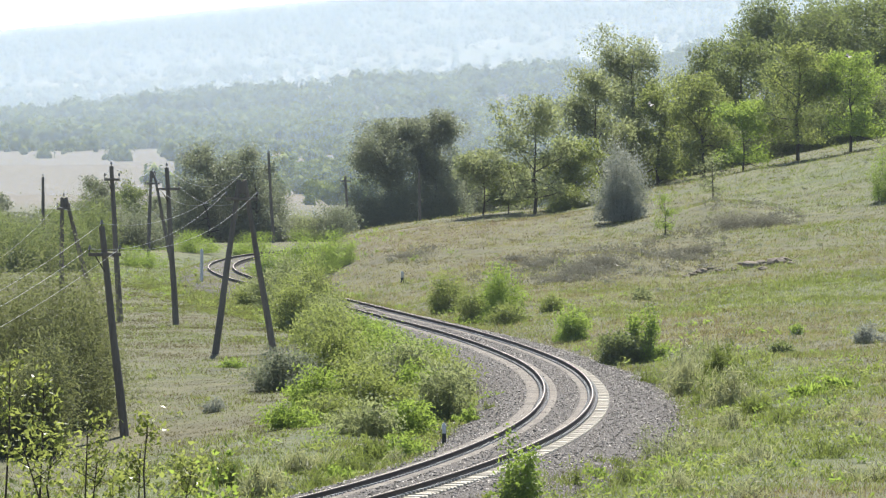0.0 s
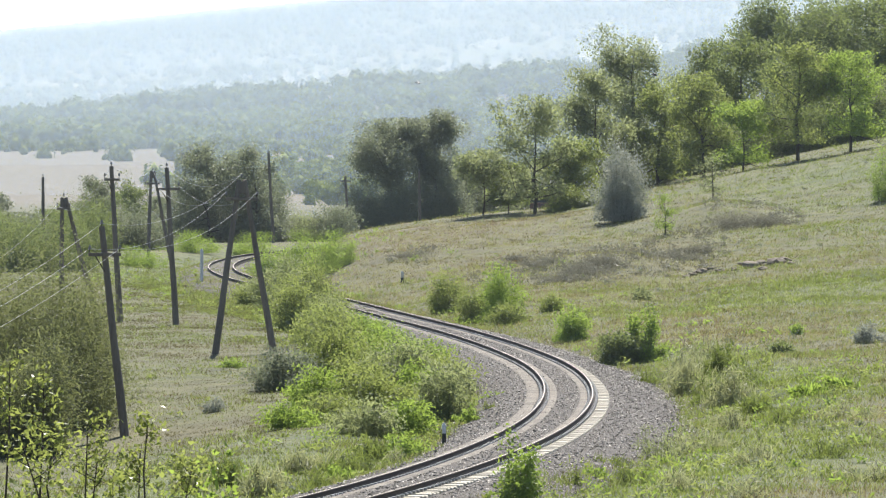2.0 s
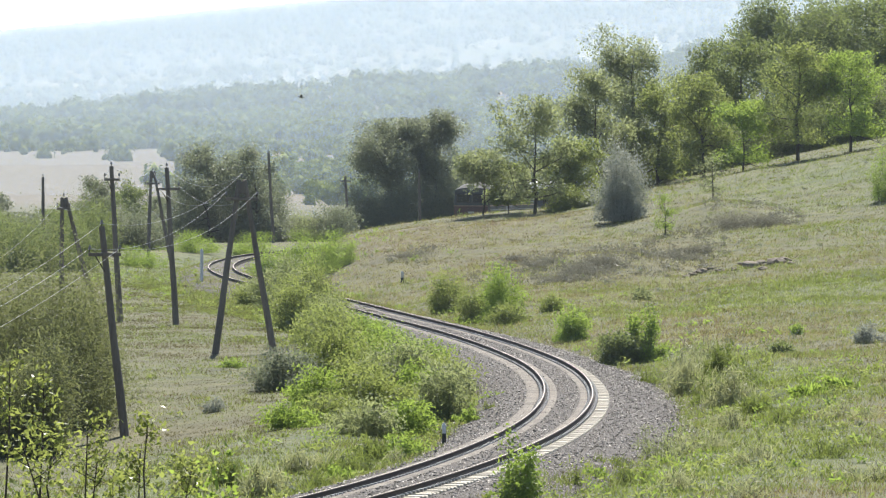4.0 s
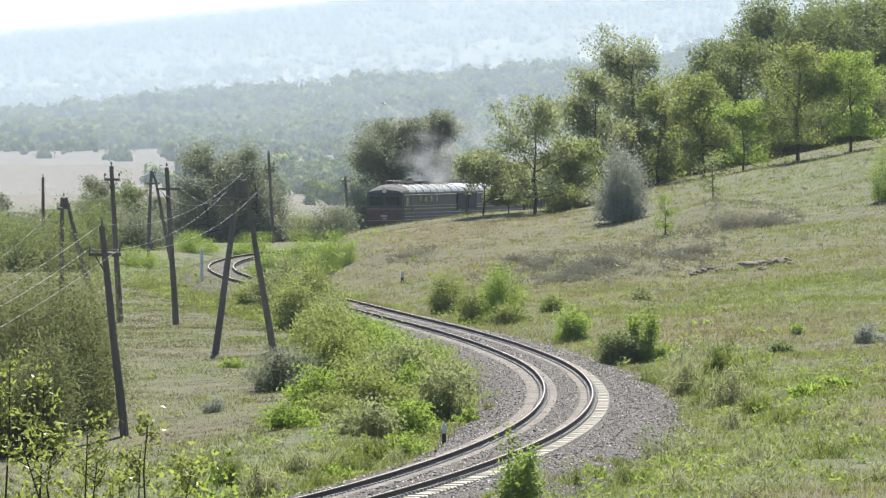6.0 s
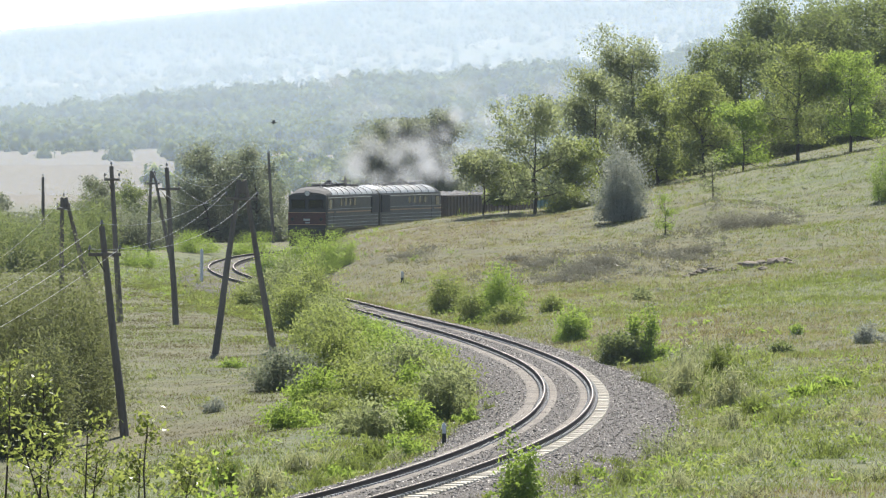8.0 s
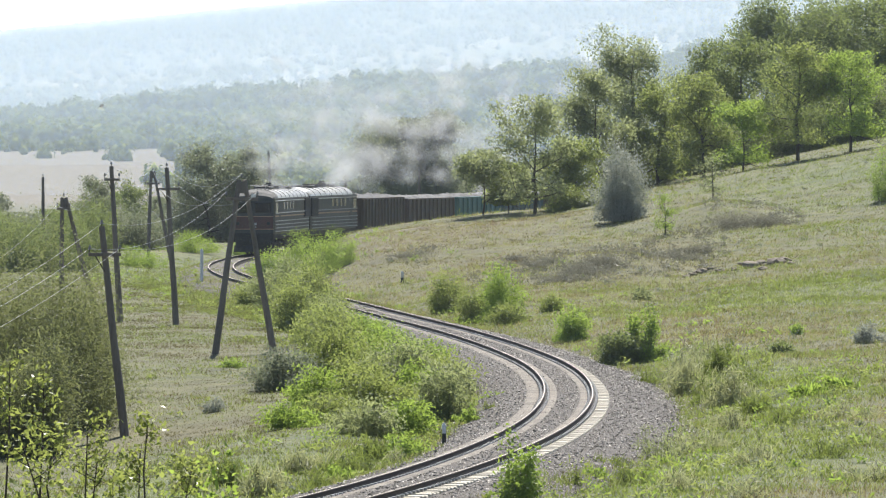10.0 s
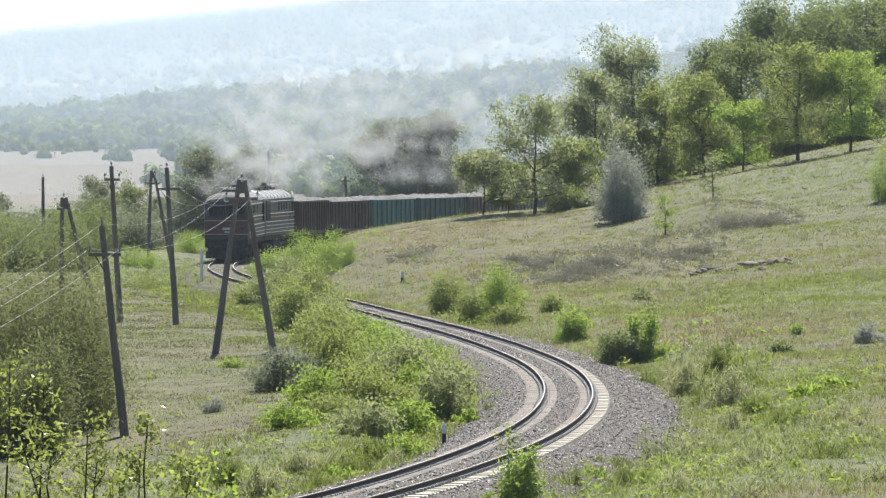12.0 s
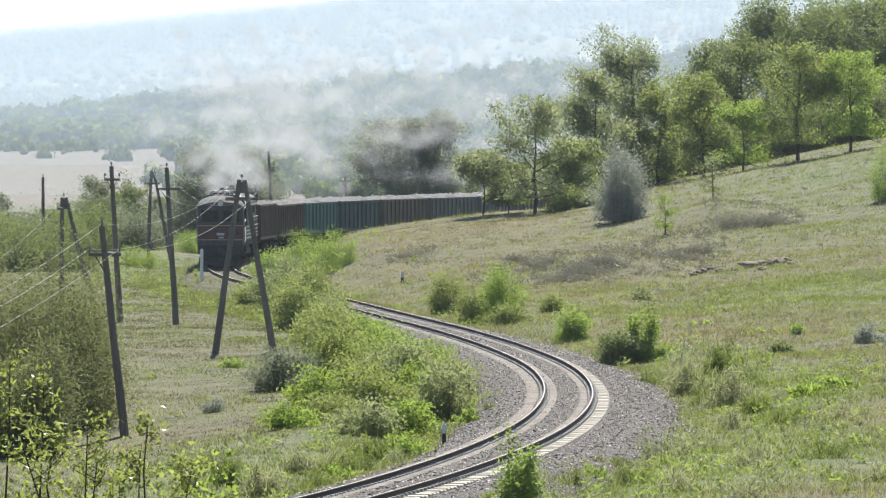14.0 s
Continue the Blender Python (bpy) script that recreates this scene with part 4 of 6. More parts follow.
# ---- markers beside the track, rocks ----
def marker(name, x, y, height, r, label, two_tone):
    root = tagged(new(name), label, "marker post")
    root.location = (x, y, max(float(land(x, y)), float(bed_top(x - track_x(y)))) - 0.1)
    bm = bmesh.new()
    rod(bm, (0, 0, 0), (0, 0, height * (0.55 if two_tone else 1) + 0.1), r, r, 10)
    part("post", bm, BLACK_PAINT if two_tone else WHITE_PAINT, root)
    bm = bmesh.new()
    if two_tone:
        rod(bm, (0, 0, height * 0.55 + 0.1), (0, 0, height + 0.1), r, r, 10)
    rod(bm, (0, 0, height + 0.1), (0, 0, height + 0.1 + r * 0.8), r, r * 0.4, 10)
    part("cap", bm, WHITE_PAINT, root, "white painted top")
    return root


marker("marker_post", -14.45, 406.0, 1.89, 0.1, "white painted concrete post beside the bend", False)
marker("marker_post", 0.03, 194.5, 0.55, 0.065, "short black and white marker post by the ballast", True)
marker("marker_post", -2.29, 381.0, 0.64, 0.09, "small dark marker post with a pale cap on the slope", True)


def rock(x, y, size, seed):
    rng = np.random.default_rng(seed)
    bm = bmesh.new()
    bmesh.ops.create_icosphere(bm, subdivisions=2, radius=size)
    k = rng.normal(size=(4, 3))
    for v in bm.verts:
        n = v.co.normalized()
        d = sum(0.14 * math.sin(3.1 * n.dot(Vector(q)) + q[0] * 5) for q in k)
        v.co = Vector((v.co.x * 1.5, v.co.y * 1.2, v.co.z * 0.7)) * (1 + d)
    me = bpy.data.meshes.new("rock")
    bm.to_mesh(me)
    bm.free()
    me.materials.append(ROCK)
    ob = new("rock", me)
    ob.location, ob.rotation_euler = (x, y, float(land(x, y)) + size * 0.3), (0, 0, rng.uniform(0, 6))
    tagged(ob, "weathered tan limestone rock bedded in the grassy slope", "rock", "rocks on the hillside")


rock(16.29, 358.0, 0.31, 0)
rock(16.81, 359.5, 0.28, 1)
rock(17.71, 359.5, 0.34, 2)
rock(18.21, 360.5, 0.24, 3)
rock(17.19, 358.0, 0.21, 4)
rock(13.78, 362.5, 0.28, 5)
rock(13.21, 359.5, 0.21, 6)
rock(14.40, 364.5, 0.21, 7)
rock(15.35, 357.0, 0.17, 8)
rock(14.75, 360.5, 0.17, 9)
rock(16.04, 362.5, 0.17, 10)
rock(18.38, 358.0, 0.17, 11)
rock(12.86, 358.0, 0.14, 12)
rock(16.68, 353.5, 0.17, 13)
# ---- trees and bushes ----
tree("deciduous_tree", "sparse olive-green tree with a dark forked trunk on the meadow's edge", 6.05, 448.0, 7.78, 5.04, LEAF_OLIVE, 11, base=0.18, density=1.1, gap=0.4)
tree("deciduous_tree", "broad yellow-green tree in the row beside the railway", 10.61, 470.0, 9.29, 5.09, LEAF_OLIVE, 12, base=0.1, density=1.5)
tree("deciduous_tree", "tall tree with a feathery thinning top", 12.95, 480.0, 11.79, 7.60, LEAF_OLIVE, 13, base=0.08, shape='spire', density=1.5)
tree("deciduous_tree", "leafy green tree in the row beside the railway", 15.08, 475.0, 7.68, 3.76, LEAF_MID, 14, base=0.08, density=1.5)
tree("deciduous_tree", "green tree before the dark wood", 18.05, 470.0, 7.60, 4.31, LEAF_MID, 15, base=0.1, density=1.5)
tree("deciduous_tree", "small light green tree at the foot of the wood", 20.13, 455.0, 4.78, 4.17, LEAF_LIME, 16, base=0.2, density=1.1)
tree("deciduous_tree", "slender light green tree at the foot of the wood", 23.80, 455.0, 8.47, 4.74, LEAF_MID, 17, base=0.2, density=1.0, gap=0.5)
tree("deciduous_tree", "light green tree with an open crown on the hillside", 27.33, 455.0, 6.73, 5.31, LEAF_LIME, 18, base=0.24, density=1.0, gap=0.5)
tree("deciduous_tree", "tall dark green tree of the hillside wood", 19.75, 520.0, 11.83, 4.77, LEAF_DARK, 30, base=0.12, density=1.6, leaf_size=0.26)
tree("deciduous_tree", "tall dark green tree of the hillside wood", 22.35, 510.0, 10.39, 5.10, LEAF_DARK, 31, base=0.12, density=1.6, leaf_size=0.26)
tree("deciduous_tree", "tall dark green tree of the hillside wood", 25.46, 540.0, 14.72, 5.85, LEAF_DARK, 32, base=0.12, density=1.6, leaf_size=0.26)
tree("deciduous_tree", "tall dark green tree of the hillside wood", 28.08, 530.0, 12.64, 5.74, LEAF_DARK, 33, base=0.12, density=1.6, leaf_size=0.26)
tree("deciduous_tree", "tall dark green tree of the hillside wood", 31.01, 535.0, 13.85, 6.69, LEAF_DARK, 34, base=0.12, density=1.6, leaf_size=0.26)
tree("deciduous_tree", "tall dark green tree of the hillside wood", 33.93, 525.0, 12.27, 7.00, LEAF_DARK, 35, base=0.12, density=1.6, leaf_size=0.26)
tree("deciduous_tree", "tall dark green tree of the hillside wood", 34.82, 500.0, 10.50, 6.25, LEAF_DARK, 36, base=0.12, density=1.6, leaf_size=0.26)
tree("deciduous_tree", "tall dark green tree of the hillside wood", 25.24, 500.0, 6.88, 5.00, LEAF_DARK, 37, base=0.12, density=1.6, leaf_size=0.26)
tree("deciduous_tree", "tall dark green tree of the hillside wood", 28.37, 500.0, 6.84, 5.00, LEAF_DARK, 38, base=0.12, density=1.6, leaf_size=0.26)
tree("deciduous_tree", "tall dark green tree of the hillside wood", 31.70, 500.0, 6.77, 5.42, LEAF_DARK, 39, base=0.12, density=1.6, leaf_size=0.26)
bush("oleaster_bush", "silver-grey oleaster bush with dark forked stems", 10.80, 414.0, 5.30, 3.50, LEAF_GREY, 50, density=1.6, leaf_size=0.17)
tree("deciduous_tree", "thin half-bare young tree on the hillside", 16.75, 420.5, 3.14, 2.10, LEAF_OLIVE, 51, base=0.2, density=0.22, leaf_size=0.14)
tree("sapling", "thin yellow-green sapling on the dry hillside", 12.97, 395.0, 2.65, 1.48, LEAF_LIME, 52, base=0.2, density=0.3, leaf_size=0.14)
bush("bush", "yellow-green bush on the hillside", 26.33, 403.0, 3.81, 2.02, LEAF_LIME, 53, upright=0.4)
bush("bush", "low green scrub under the row of trees", 8.62, 448.0, 1.67, 2.24, LEAF_MID, 60, density=1.2, leaf_size=0.16)
bush("bush", "low green scrub under the row of trees", 9.56, 448.0, 1.31, 2.24, LEAF_OLIVE, 61, density=1.2, leaf_size=0.16)
bush("bush", "low green scrub under the row of trees", 7.69, 448.0, 1.04, 1.87, LEAF_MID, 62, density=1.2, leaf_size=0.16)
tree("deciduous_tree", "broad dark green oak beyond the railway", -4.70, 600.0, 10.00, 8.25, LEAF_OAK, 70, base=0.05, density=2.6, leaf_size=0.26, gap=0.1)
tree("deciduous_tree", "narrow dark green oak beyond the railway", -0.70, 600.0, 10.93, 4.75, LEAF_OAK, 71, base=0.05, density=2.2, leaf_size=0.26, gap=0.1)
tree("deciduous_tree", "grey-green poplar beyond the railway bend", -18.80, 545.0, 8.27, 5.68, LEAF_OAK, 72, base=0.06, density=1.5)
tree("deciduous_tree", "grey-green poplar beyond the railway bend", -14.94, 545.0, 8.04, 4.54, LEAF_OAK, 73, base=0.06, density=1.5)
tree("deciduous_tree", "low thicket tree at the meadow's far edge", -26.82, 520.0, 5.45, 3.90, LEAF_OAK, 80, base=0.1, density=1.2, leaf_size=0.22)
tree("deciduous_tree", "low thicket tree at the meadow's far edge", -24.15, 528.0, 5.93, 2.64, LEAF_DARK, 81, base=0.1, density=1.2, leaf_size=0.22)
tree("deciduous_tree", "low thicket tree at the meadow's far edge", -33.68, 536.0, 2.50, 4.47, LEAF_OAK, 82, base=0.1, density=1.2, leaf_size=0.22)
tree("deciduous_tree", "low thicket tree at the meadow's far edge", -31.01, 544.0, 2.61, 3.17, LEAF_DARK, 83, base=0.1, density=1.2, leaf_size=0.22)
tree("deciduous_tree", "low thicket tree at the meadow's far edge", -36.52, 552.0, 4.00, 4.14, LEAF_OAK, 84, base=0.1, density=1.2, leaf_size=0.22)
tree("deciduous_tree", "low thicket tree at the meadow's far edge", -27.25, 560.0, 3.92, 4.20, LEAF_DARK, 85, base=0.1, density=1.2, leaf_size=0.22)
tree("deciduous_tree", "low thicket tree at the meadow's far edge", -23.62, 568.0, 3.45, 3.31, LEAF_OAK, 86, base=0.1, density=1.2, leaf_size=0.22)
bush("bush", "big dense olive-green thicket of young trees", -13.30, 225.0, 6.06, 5.39, LEAF_THICKET, 90, density=2.0, leaf_size=0.08)
bush("bush", "olive-green thicket beside the telegraph pole", -12.05, 228.0, 4.72, 2.61, LEAF_THICKET, 92, density=2.0, leaf_size=0.08)
bush("bush", "olive-green thicket beside the telegraph pole", -13.15, 212.0, 4.50, 3.54, LEAF_THICKET, 93, density=2.0, leaf_size=0.08)
bush("bush", "big dense olive-green thicket of young trees", -14.88, 222.0, 6.60, 3.70, LEAF_THICKET, 91, density=2.0, leaf_size=0.08)
bush("bush", "big dense olive-green thicket of young trees", -15.10, 238.0, 4.60, 3.40, LEAF_THICKET, 94, density=1.8, leaf_size=0.08)
bush("bush", "bright green reedy thicket beside the track", -7.97, 408.5, 3.45, 4.43, LEAF_LIME, 100, density=1.8, upright=0.9, leaf_size=0.2, ratio=0.2)
bush("bush", "bright green reedy thicket beside the track", -6.28, 409.5, 2.37, 2.73, LEAF_LIME, 101, density=1.8, upright=0.9, leaf_size=0.2, ratio=0.2)
bush("bush", "bright green bush beside the track", -10.24, 418.0, 2.43, 3.13, LEAF_LIME, 102, density=1.6)
bush("bush", "bright green reeds at the outside of the bend", -18.50, 500.0, 1.69, 4.58, LEAF_LIME, 103, density=1.6, upright=0.9, leaf_size=0.2, ratio=0.2)
bush("bush", "bright green reeds at the outside of the bend", -20.32, 456.5, 1.90, 3.80, LEAF_LIME, 104, density=1.4, upright=0.8, leaf_size=0.18, ratio=0.2)
bush("bush", "bright green reeds at the outside of the bend", -14.06, 505.0, 2.11, 4.21, LEAF_LIME, 105, density=1.6, upright=0.9, leaf_size=0.2, ratio=0.2)
bush("bush", "leafy green bush in the thicket inside the bend", -6.67, 303.0, 2.45, 2.92, LEAF_MID, 1100, density=1.55)
bush("bush", "leafy green bush in the thicket inside the bend", -7.30, 340.0, 2.20, 2.98, LEAF_OLIVE, 1101, density=1.55)
bush("bush", "leafy green bush in the thicket inside the bend", -3.52, 293.5, 1.50, 2.82, LEAF_LIME, 1102, density=1.55)
bush("bush", "leafy green bush in the thicket inside the bend", -1.93, 275.0, 1.30, 1.93, LEAF_LIME, 1103, density=1.55)
bush("bush", "leafy green bush in the thicket inside the bend", -4.37, 257.0, 2.46, 2.92, LEAF_MID, 1104, density=1.55)
bush("bush", "leafy green bush in the thicket inside the bend", -0.28, 241.0, 1.75, 2.74, LEAF_MID, 1105, density=1.55)
bush("bush", "leafy green bush in the thicket inside the bend", -1.66, 237.0, 2.05, 2.70, LEAF_OLIVE, 1106, density=1.55)
bush("bush", "leafy green bush in the thicket inside the bend", -2.97, 231.0, 1.53, 2.43, LEAF_MID, 1107, density=1.55)
bush("bush", "leafy green bush in the thicket inside the bend", 0.02, 215.5, 1.93, 1.89, LEAF_OLIVE, 1108, density=1.55)
bush("bush", "leafy green bush in the thicket inside the bend", -0.83, 225.0, 1.67, 1.77, LEAF_LIME, 1109, density=1.55)
bush("bush", "leafy green bush in the thicket inside the bend", -4.17, 223.5, 1.32, 2.15, LEAF_LIME, 1110, density=1.55)
bush("bush", "leafy green bush in the thicket inside the bend", -0.30, 272.0, 0.70, 1.67, LEAF_MID, 1111, density=1.55)
bush("bush", "leafy green bush in the thicket inside the bend", -5.90, 332.00, 1.70, 2.27, LEAF_MID, 1112, density=1.55)
bush("bush", "leafy green bush in the thicket inside the bend", -5.30, 306.5, 1.80, 3.49, LEAF_OLIVE, 1113, density=1.55)
bush("bush", "leafy green bush in the thicket inside the bend", -6.77, 340.0, 3.11, 3.57, LEAF_MID, 1114, density=1.55)
bush("bush", "leafy green bush in the thicket inside the bend", -8.44, 356.5, 2.73, 3.43, LEAF_OLIVE, 1115, density=1.55)
bush("bush", "leafy green bush in the thicket inside the bend", -2.18, 251.0, 2.07, 3.07, LEAF_LIME, 1116, density=1.55)
bush("bush", "leafy green bush in the thicket inside the bend", -0.83, 254.0, 1.45, 2.89, LEAF_LIME, 1117, density=1.55)
bush("bush", "leafy green bush in the thicket inside the bend", -3.55, 245.0, 1.89, 3.00, LEAF_MID, 1118, density=1.55)
bush("bush", "leafy green bush in the thicket inside the bend", -2.21, 222.5, 1.48, 2.73, LEAF_MID, 1119, density=1.55)
bush("bush", "leafy green bush in the thicket inside the bend", 0.30, 236.5, 1.30, 1.66, LEAF_OLIVE, 1120, density=1.55)
bush("bush", "leafy green bush in the thicket inside the bend", -3.39, 209.5, 1.11, 2.20, LEAF_MID, 1121, density=1.55)
bush("bush", "leafy green bush in the thicket inside the bend", -2.42, 201.5, 1.18, 2.29, LEAF_OLIVE, 1122, density=1.55)
bush("bush", "leafy green bush in the thicket inside the bend", -4.56, 207.0, 0.90, 1.99, LEAF_LIME, 1123, density=1.55)
bush("bush", "leafy green bush in the thicket inside the bend", -1.09, 204.5, 1.27, 1.79, LEAF_LIME, 1124, density=1.55)
bush("bush", "leafy green bush in the thicket inside the bend", -9.79, 362.5, 1.87, 2.85, LEAF_MID, 1125, density=1.55)
bush("bush", "leafy green bush in the thicket inside the bend", -5.00, 280.5, 1.84, 2.70, LEAF_MID, 1126, density=1.55)
bush("bush", "leafy green bush in the thicket inside the bend", -1.80, 286.5, 0.75, 1.75, LEAF_OLIVE, 1127, density=1.55)
bush("bush", "grey-green spreading bush in the meadow", -5.50, 236.5, 1.52, 2.86, LEAF_SAGE, 130, density=1.5)
bush("bush", "small grey-green bush in the dry grass", -7.72, 228.0, 0.72, 0.85, LEAF_GREY, 131, density=0.8, leaf_size=0.08)
bush("bush", "green bush on the outer side of the track", 0.17, 339.5, 2.12, 2.26, LEAF_MID, 140, density=1.6)
bush("bush", "green bush on the outer side of the track", 2.84, 321.5, 2.89, 2.41, LEAF_LIME, 141, density=1.6)
bush("bush", "green bush on the outer side of the track", 1.51, 324.5, 1.67, 2.43, LEAF_MID, 142, density=1.6)
bush("bush", "green bush on the outer side of the track", 3.07, 317.5, 1.17, 1.85, LEAF_MID, 143, density=1.6)
bush("bush", "green bush on the outer side of the track", 5.16, 324.0, 0.99, 1.35, LEAF_MID, 144, density=1.6)
bush("bush", "green bush on the outer side of the track", 5.53, 293.5, 1.44, 2.20, LEAF_LIME, 145, density=1.6)
# dark leaves put the clump's shaded left half into the colour, beside lime ones
bush("bush", "dense green bush on the edge of the ballast", 7.05, 267.0, 1.75, 2.10, LEAF_DARK, 150, density=2.6)
bush("bush", "green bush with upright shoots on the edge of the ballast", 7.95, 267.4, 2.15, 1.75, LEAF_LIME, 151, density=1.5, upright=0.6)
bush("bush", "leafy young bush standing against the rails", 1.78, 163.0, 1.96, 1.29, LEAF_LIME, 152, density=1.5)
bush("bush", "tall leafy weed by the track", -1.18, 186.0, 1.38, 1.08, LEAF_LIME, 153, density=0.7, upright=0.3)
spray("slender sapling with glossy leaves on the near rise", -2.86, 46.0, 2.88, 0.50, 0.26, LEAF_GLOSS, 160, 7)
spray("slender sapling with glossy leaves on the near rise", -3.03, 45.0, 2.93, 0.55, 0.26, LEAF_GLOSS, 161, 7)
spray("slender sapling with glossy leaves on the near rise", -2.71, 45.0, 2.45, 0.32, 0.40, LEAF_GLOSS, 162, 6)
spray("slender sapling with glossy leaves on the near rise", -2.60, 47.0, 2.55, 0.28, 0.23, LEAF_GLOSS, 163, 5)
spray("slender sapling with glossy leaves on the near rise", -2.06, 44.0, 2.56, 0.22, 0.15, LEAF_GLOSS, 164, 4)
spray("slender sapling with glossy leaves on the near rise", -2.19, 46.0, 2.34, 0.27, 0.23, LEAF_GLOSS, 165, 6)
spray("slender sapling with glossy leaves on the near rise", -2.80, 44.0, 2.36, 0.30, 0.35, LEAF_GLOSS, 166, 6)
spray("slender sapling with glossy leaves on the near rise", -2.58, 48.0, 2.31, 0.24, 0.36, LEAF_GLOSS, 167, 7)
spray("slender sapling with glossy leaves on the near rise", -1.90, 47.0, 2.27, 0.23, 0.27, LEAF_GLOSS, 168, 7)
bush("bush", "low leafy bush on the near rise", -3.19, 50.0, 2.34, 0.88, LEAF_GLOSS, 170, density=1.7, leaf_size=0.055)
bush("bush", "low leafy bush on the near rise", -2.88, 52.0, 2.25, 0.91, LEAF_GLOSS, 171, density=1.7, leaf_size=0.055)
bush("bush", "low leafy bush on the near rise", -1.77, 52.0, 2.41, 0.79, LEAF_LIME, 172, density=1.7, leaf_size=0.055)
bush("bush", "low leafy bush on the near rise", -2.10, 50.0, 2.18, 0.76, LEAF_GLOSS, 173, density=1.7, leaf_size=0.055)
bush("bush", "low leafy bush on the near rise", -2.48, 51.0, 2.32, 0.48, LEAF_GLOSS, 174, density=1.7, leaf_size=0.055)
bush("bush", "low leafy bush on the near rise", -1.59, 54.0, 2.35, 0.50, LEAF_LIME, 175, density=1.7, leaf_size=0.055)
bush("bush", "low leafy bush on the near rise", -2.96, 49.0, 2.16, 0.91, LEAF_GLOSS, 176, density=1.7, leaf_size=0.055)
bush("bush", "low leafy bush on the near rise", -1.86, 49.0, 2.12, 0.69, LEAF_GLOSS, 177, density=1.7, leaf_size=0.055)
tree("sapling", "tip of a young sapling on the near rise", 2.15, 46.0, 2.20, 0.27, LEAF_LIME, 180, base=0.75, density=0.4, leaf_size=0.055)
bush("reed_patch", "patch of tall reed grass below the track", -4.45, 170.0, 0.90, 1.56, GRASS_PALE, 190, category='reeds', density=2.6, leaf_size=0.34, upright=1.4, ratio=0.1)
bush("reed_patch", "patch of tall reed grass below the track", -3.18, 170.0, 0.70, 1.56, GRASS_GREEN, 191, category='reeds', density=2.6, leaf_size=0.34, upright=1.4, ratio=0.1)
bush("reed_patch", "patch of tall reed grass below the track", -2.44, 178.5, 0.87, 1.78, GRASS_GREEN, 192, category='reeds', density=2.6, leaf_size=0.34, upright=1.4, ratio=0.1)
bush("reed_patch", "patch of tall reed grass below the track", -3.67, 180.5, 0.72, 1.50, GRASS_PALE, 193, category='reeds', density=2.6, leaf_size=0.34, upright=1.4, ratio=0.1)
bush("reed_patch", "patch of tall reed grass below the track", -5.54, 173.0, 0.84, 1.59, GRASS_GREEN, 194, category='reeds', density=2.6, leaf_size=0.34, upright=1.4, ratio=0.1)
bush("reed_patch", "patch of tall reed grass below the track", -2.11, 189.0, 0.70, 1.42, GRASS_GREEN, 195, category='reeds', density=2.6, leaf_size=0.34, upright=1.4, ratio=0.1)
bush("reed_patch", "patch of tall reed grass below the track", -6.44, 170.0, 0.74, 1.27, GRASS_PALE, 196, category='reeds', density=2.6, leaf_size=0.34, upright=1.4, ratio=0.1)
bush("reed_patch", "patch of pale tall grass in the ditch", 8.84, 235.0, 1.45, 1.76, GRASS_PALE, 200, category='reeds', density=2.6, leaf_size=0.34, upright=1.4, ratio=0.1)
bush("reed_patch", "patch of pale tall grass in the ditch", 9.43, 223.5, 1.28, 1.86, GRASS_PALE, 201, category='reeds', density=2.6, leaf_size=0.34, upright=1.4, ratio=0.1)
bush("reed_patch", "patch of pale tall grass in the ditch", 9.18, 252.5, 1.05, 1.68, GRASS_PALE, 202, category='reeds', density=2.6, leaf_size=0.34, upright=1.4, ratio=0.1)
bush("reed_patch", "patch of pale tall grass in the ditch", 9.97, 215.0, 0.70, 1.61, GRASS_GREEN, 203, category='reeds', density=2.6, leaf_size=0.34, upright=1.4, ratio=0.1)
bush("reed_patch", "patch of pale tall grass in the ditch", 10.23, 247.5, 1.22, 1.65, GRASS_GREEN, 204, category='reeds', density=2.6, leaf_size=0.34, upright=1.4, ratio=0.1)
bush("bush", "feathery grey-green weed by the ballast", 6.10, 189.5, 1.14, 1.74, LEAF_OLIVE, 210, density=0.5, upright=0.8, leaf_size=0.12, ratio=0.25)
bush("bush", "small dark bush in the grass", 13.23, 264.0, 0.64, 0.99, LEAF_DARK, 211)
bush("bush", "grey-green bush on the hillside", 16.89, 268.0, 0.98, 1.34, LEAF_GREY, 212)
bush("bush", "yellow-green weed on the hillside", 14.56, 279.0, 0.58, 0.81, LEAF_LIME, 213)
bush("bush", "bright green clump of weeds by the track", 3.96, 178.5, 0.43, 0.89, LEAF_LIME, 214, leaf_size=0.09)
bush("bush", "low olive bush on the hillside", 9.71, 332.0, 0.68, 1.38, LEAF_OLIVE, 215)
bush("bush", "yellow-green weed in the dry meadow", -7.90, 253.5, 0.48, 1.16, LEAF_LIME, 216, leaf_size=0.09)
bush("bush", "green weeds growing through the ballast", 2.04, 230.5, 0.51, 1.34, LEAF_LIME, 217, leaf_size=0.09, density=0.8)
bush("dry_brush", "grey-brown patch of dry brushwood on the slope", 5.41, 368.5, 0.52, 3.32, TWIG, 220, category='brushwood', density=1.6, leaf_size=0.11, ratio=0.25)
bush("dry_brush", "grey-brown patch of dry brushwood on the slope", 7.40, 361.0, 0.78, 3.61, TWIG, 221, category='brushwood', density=1.6, leaf_size=0.11, ratio=0.25)
bush("dry_brush", "grey-brown patch of dry brushwood on the slope", 8.99, 364.5, 0.75, 2.92, TWIG, 222, category='brushwood', density=1.6, leaf_size=0.11, ratio=0.25)
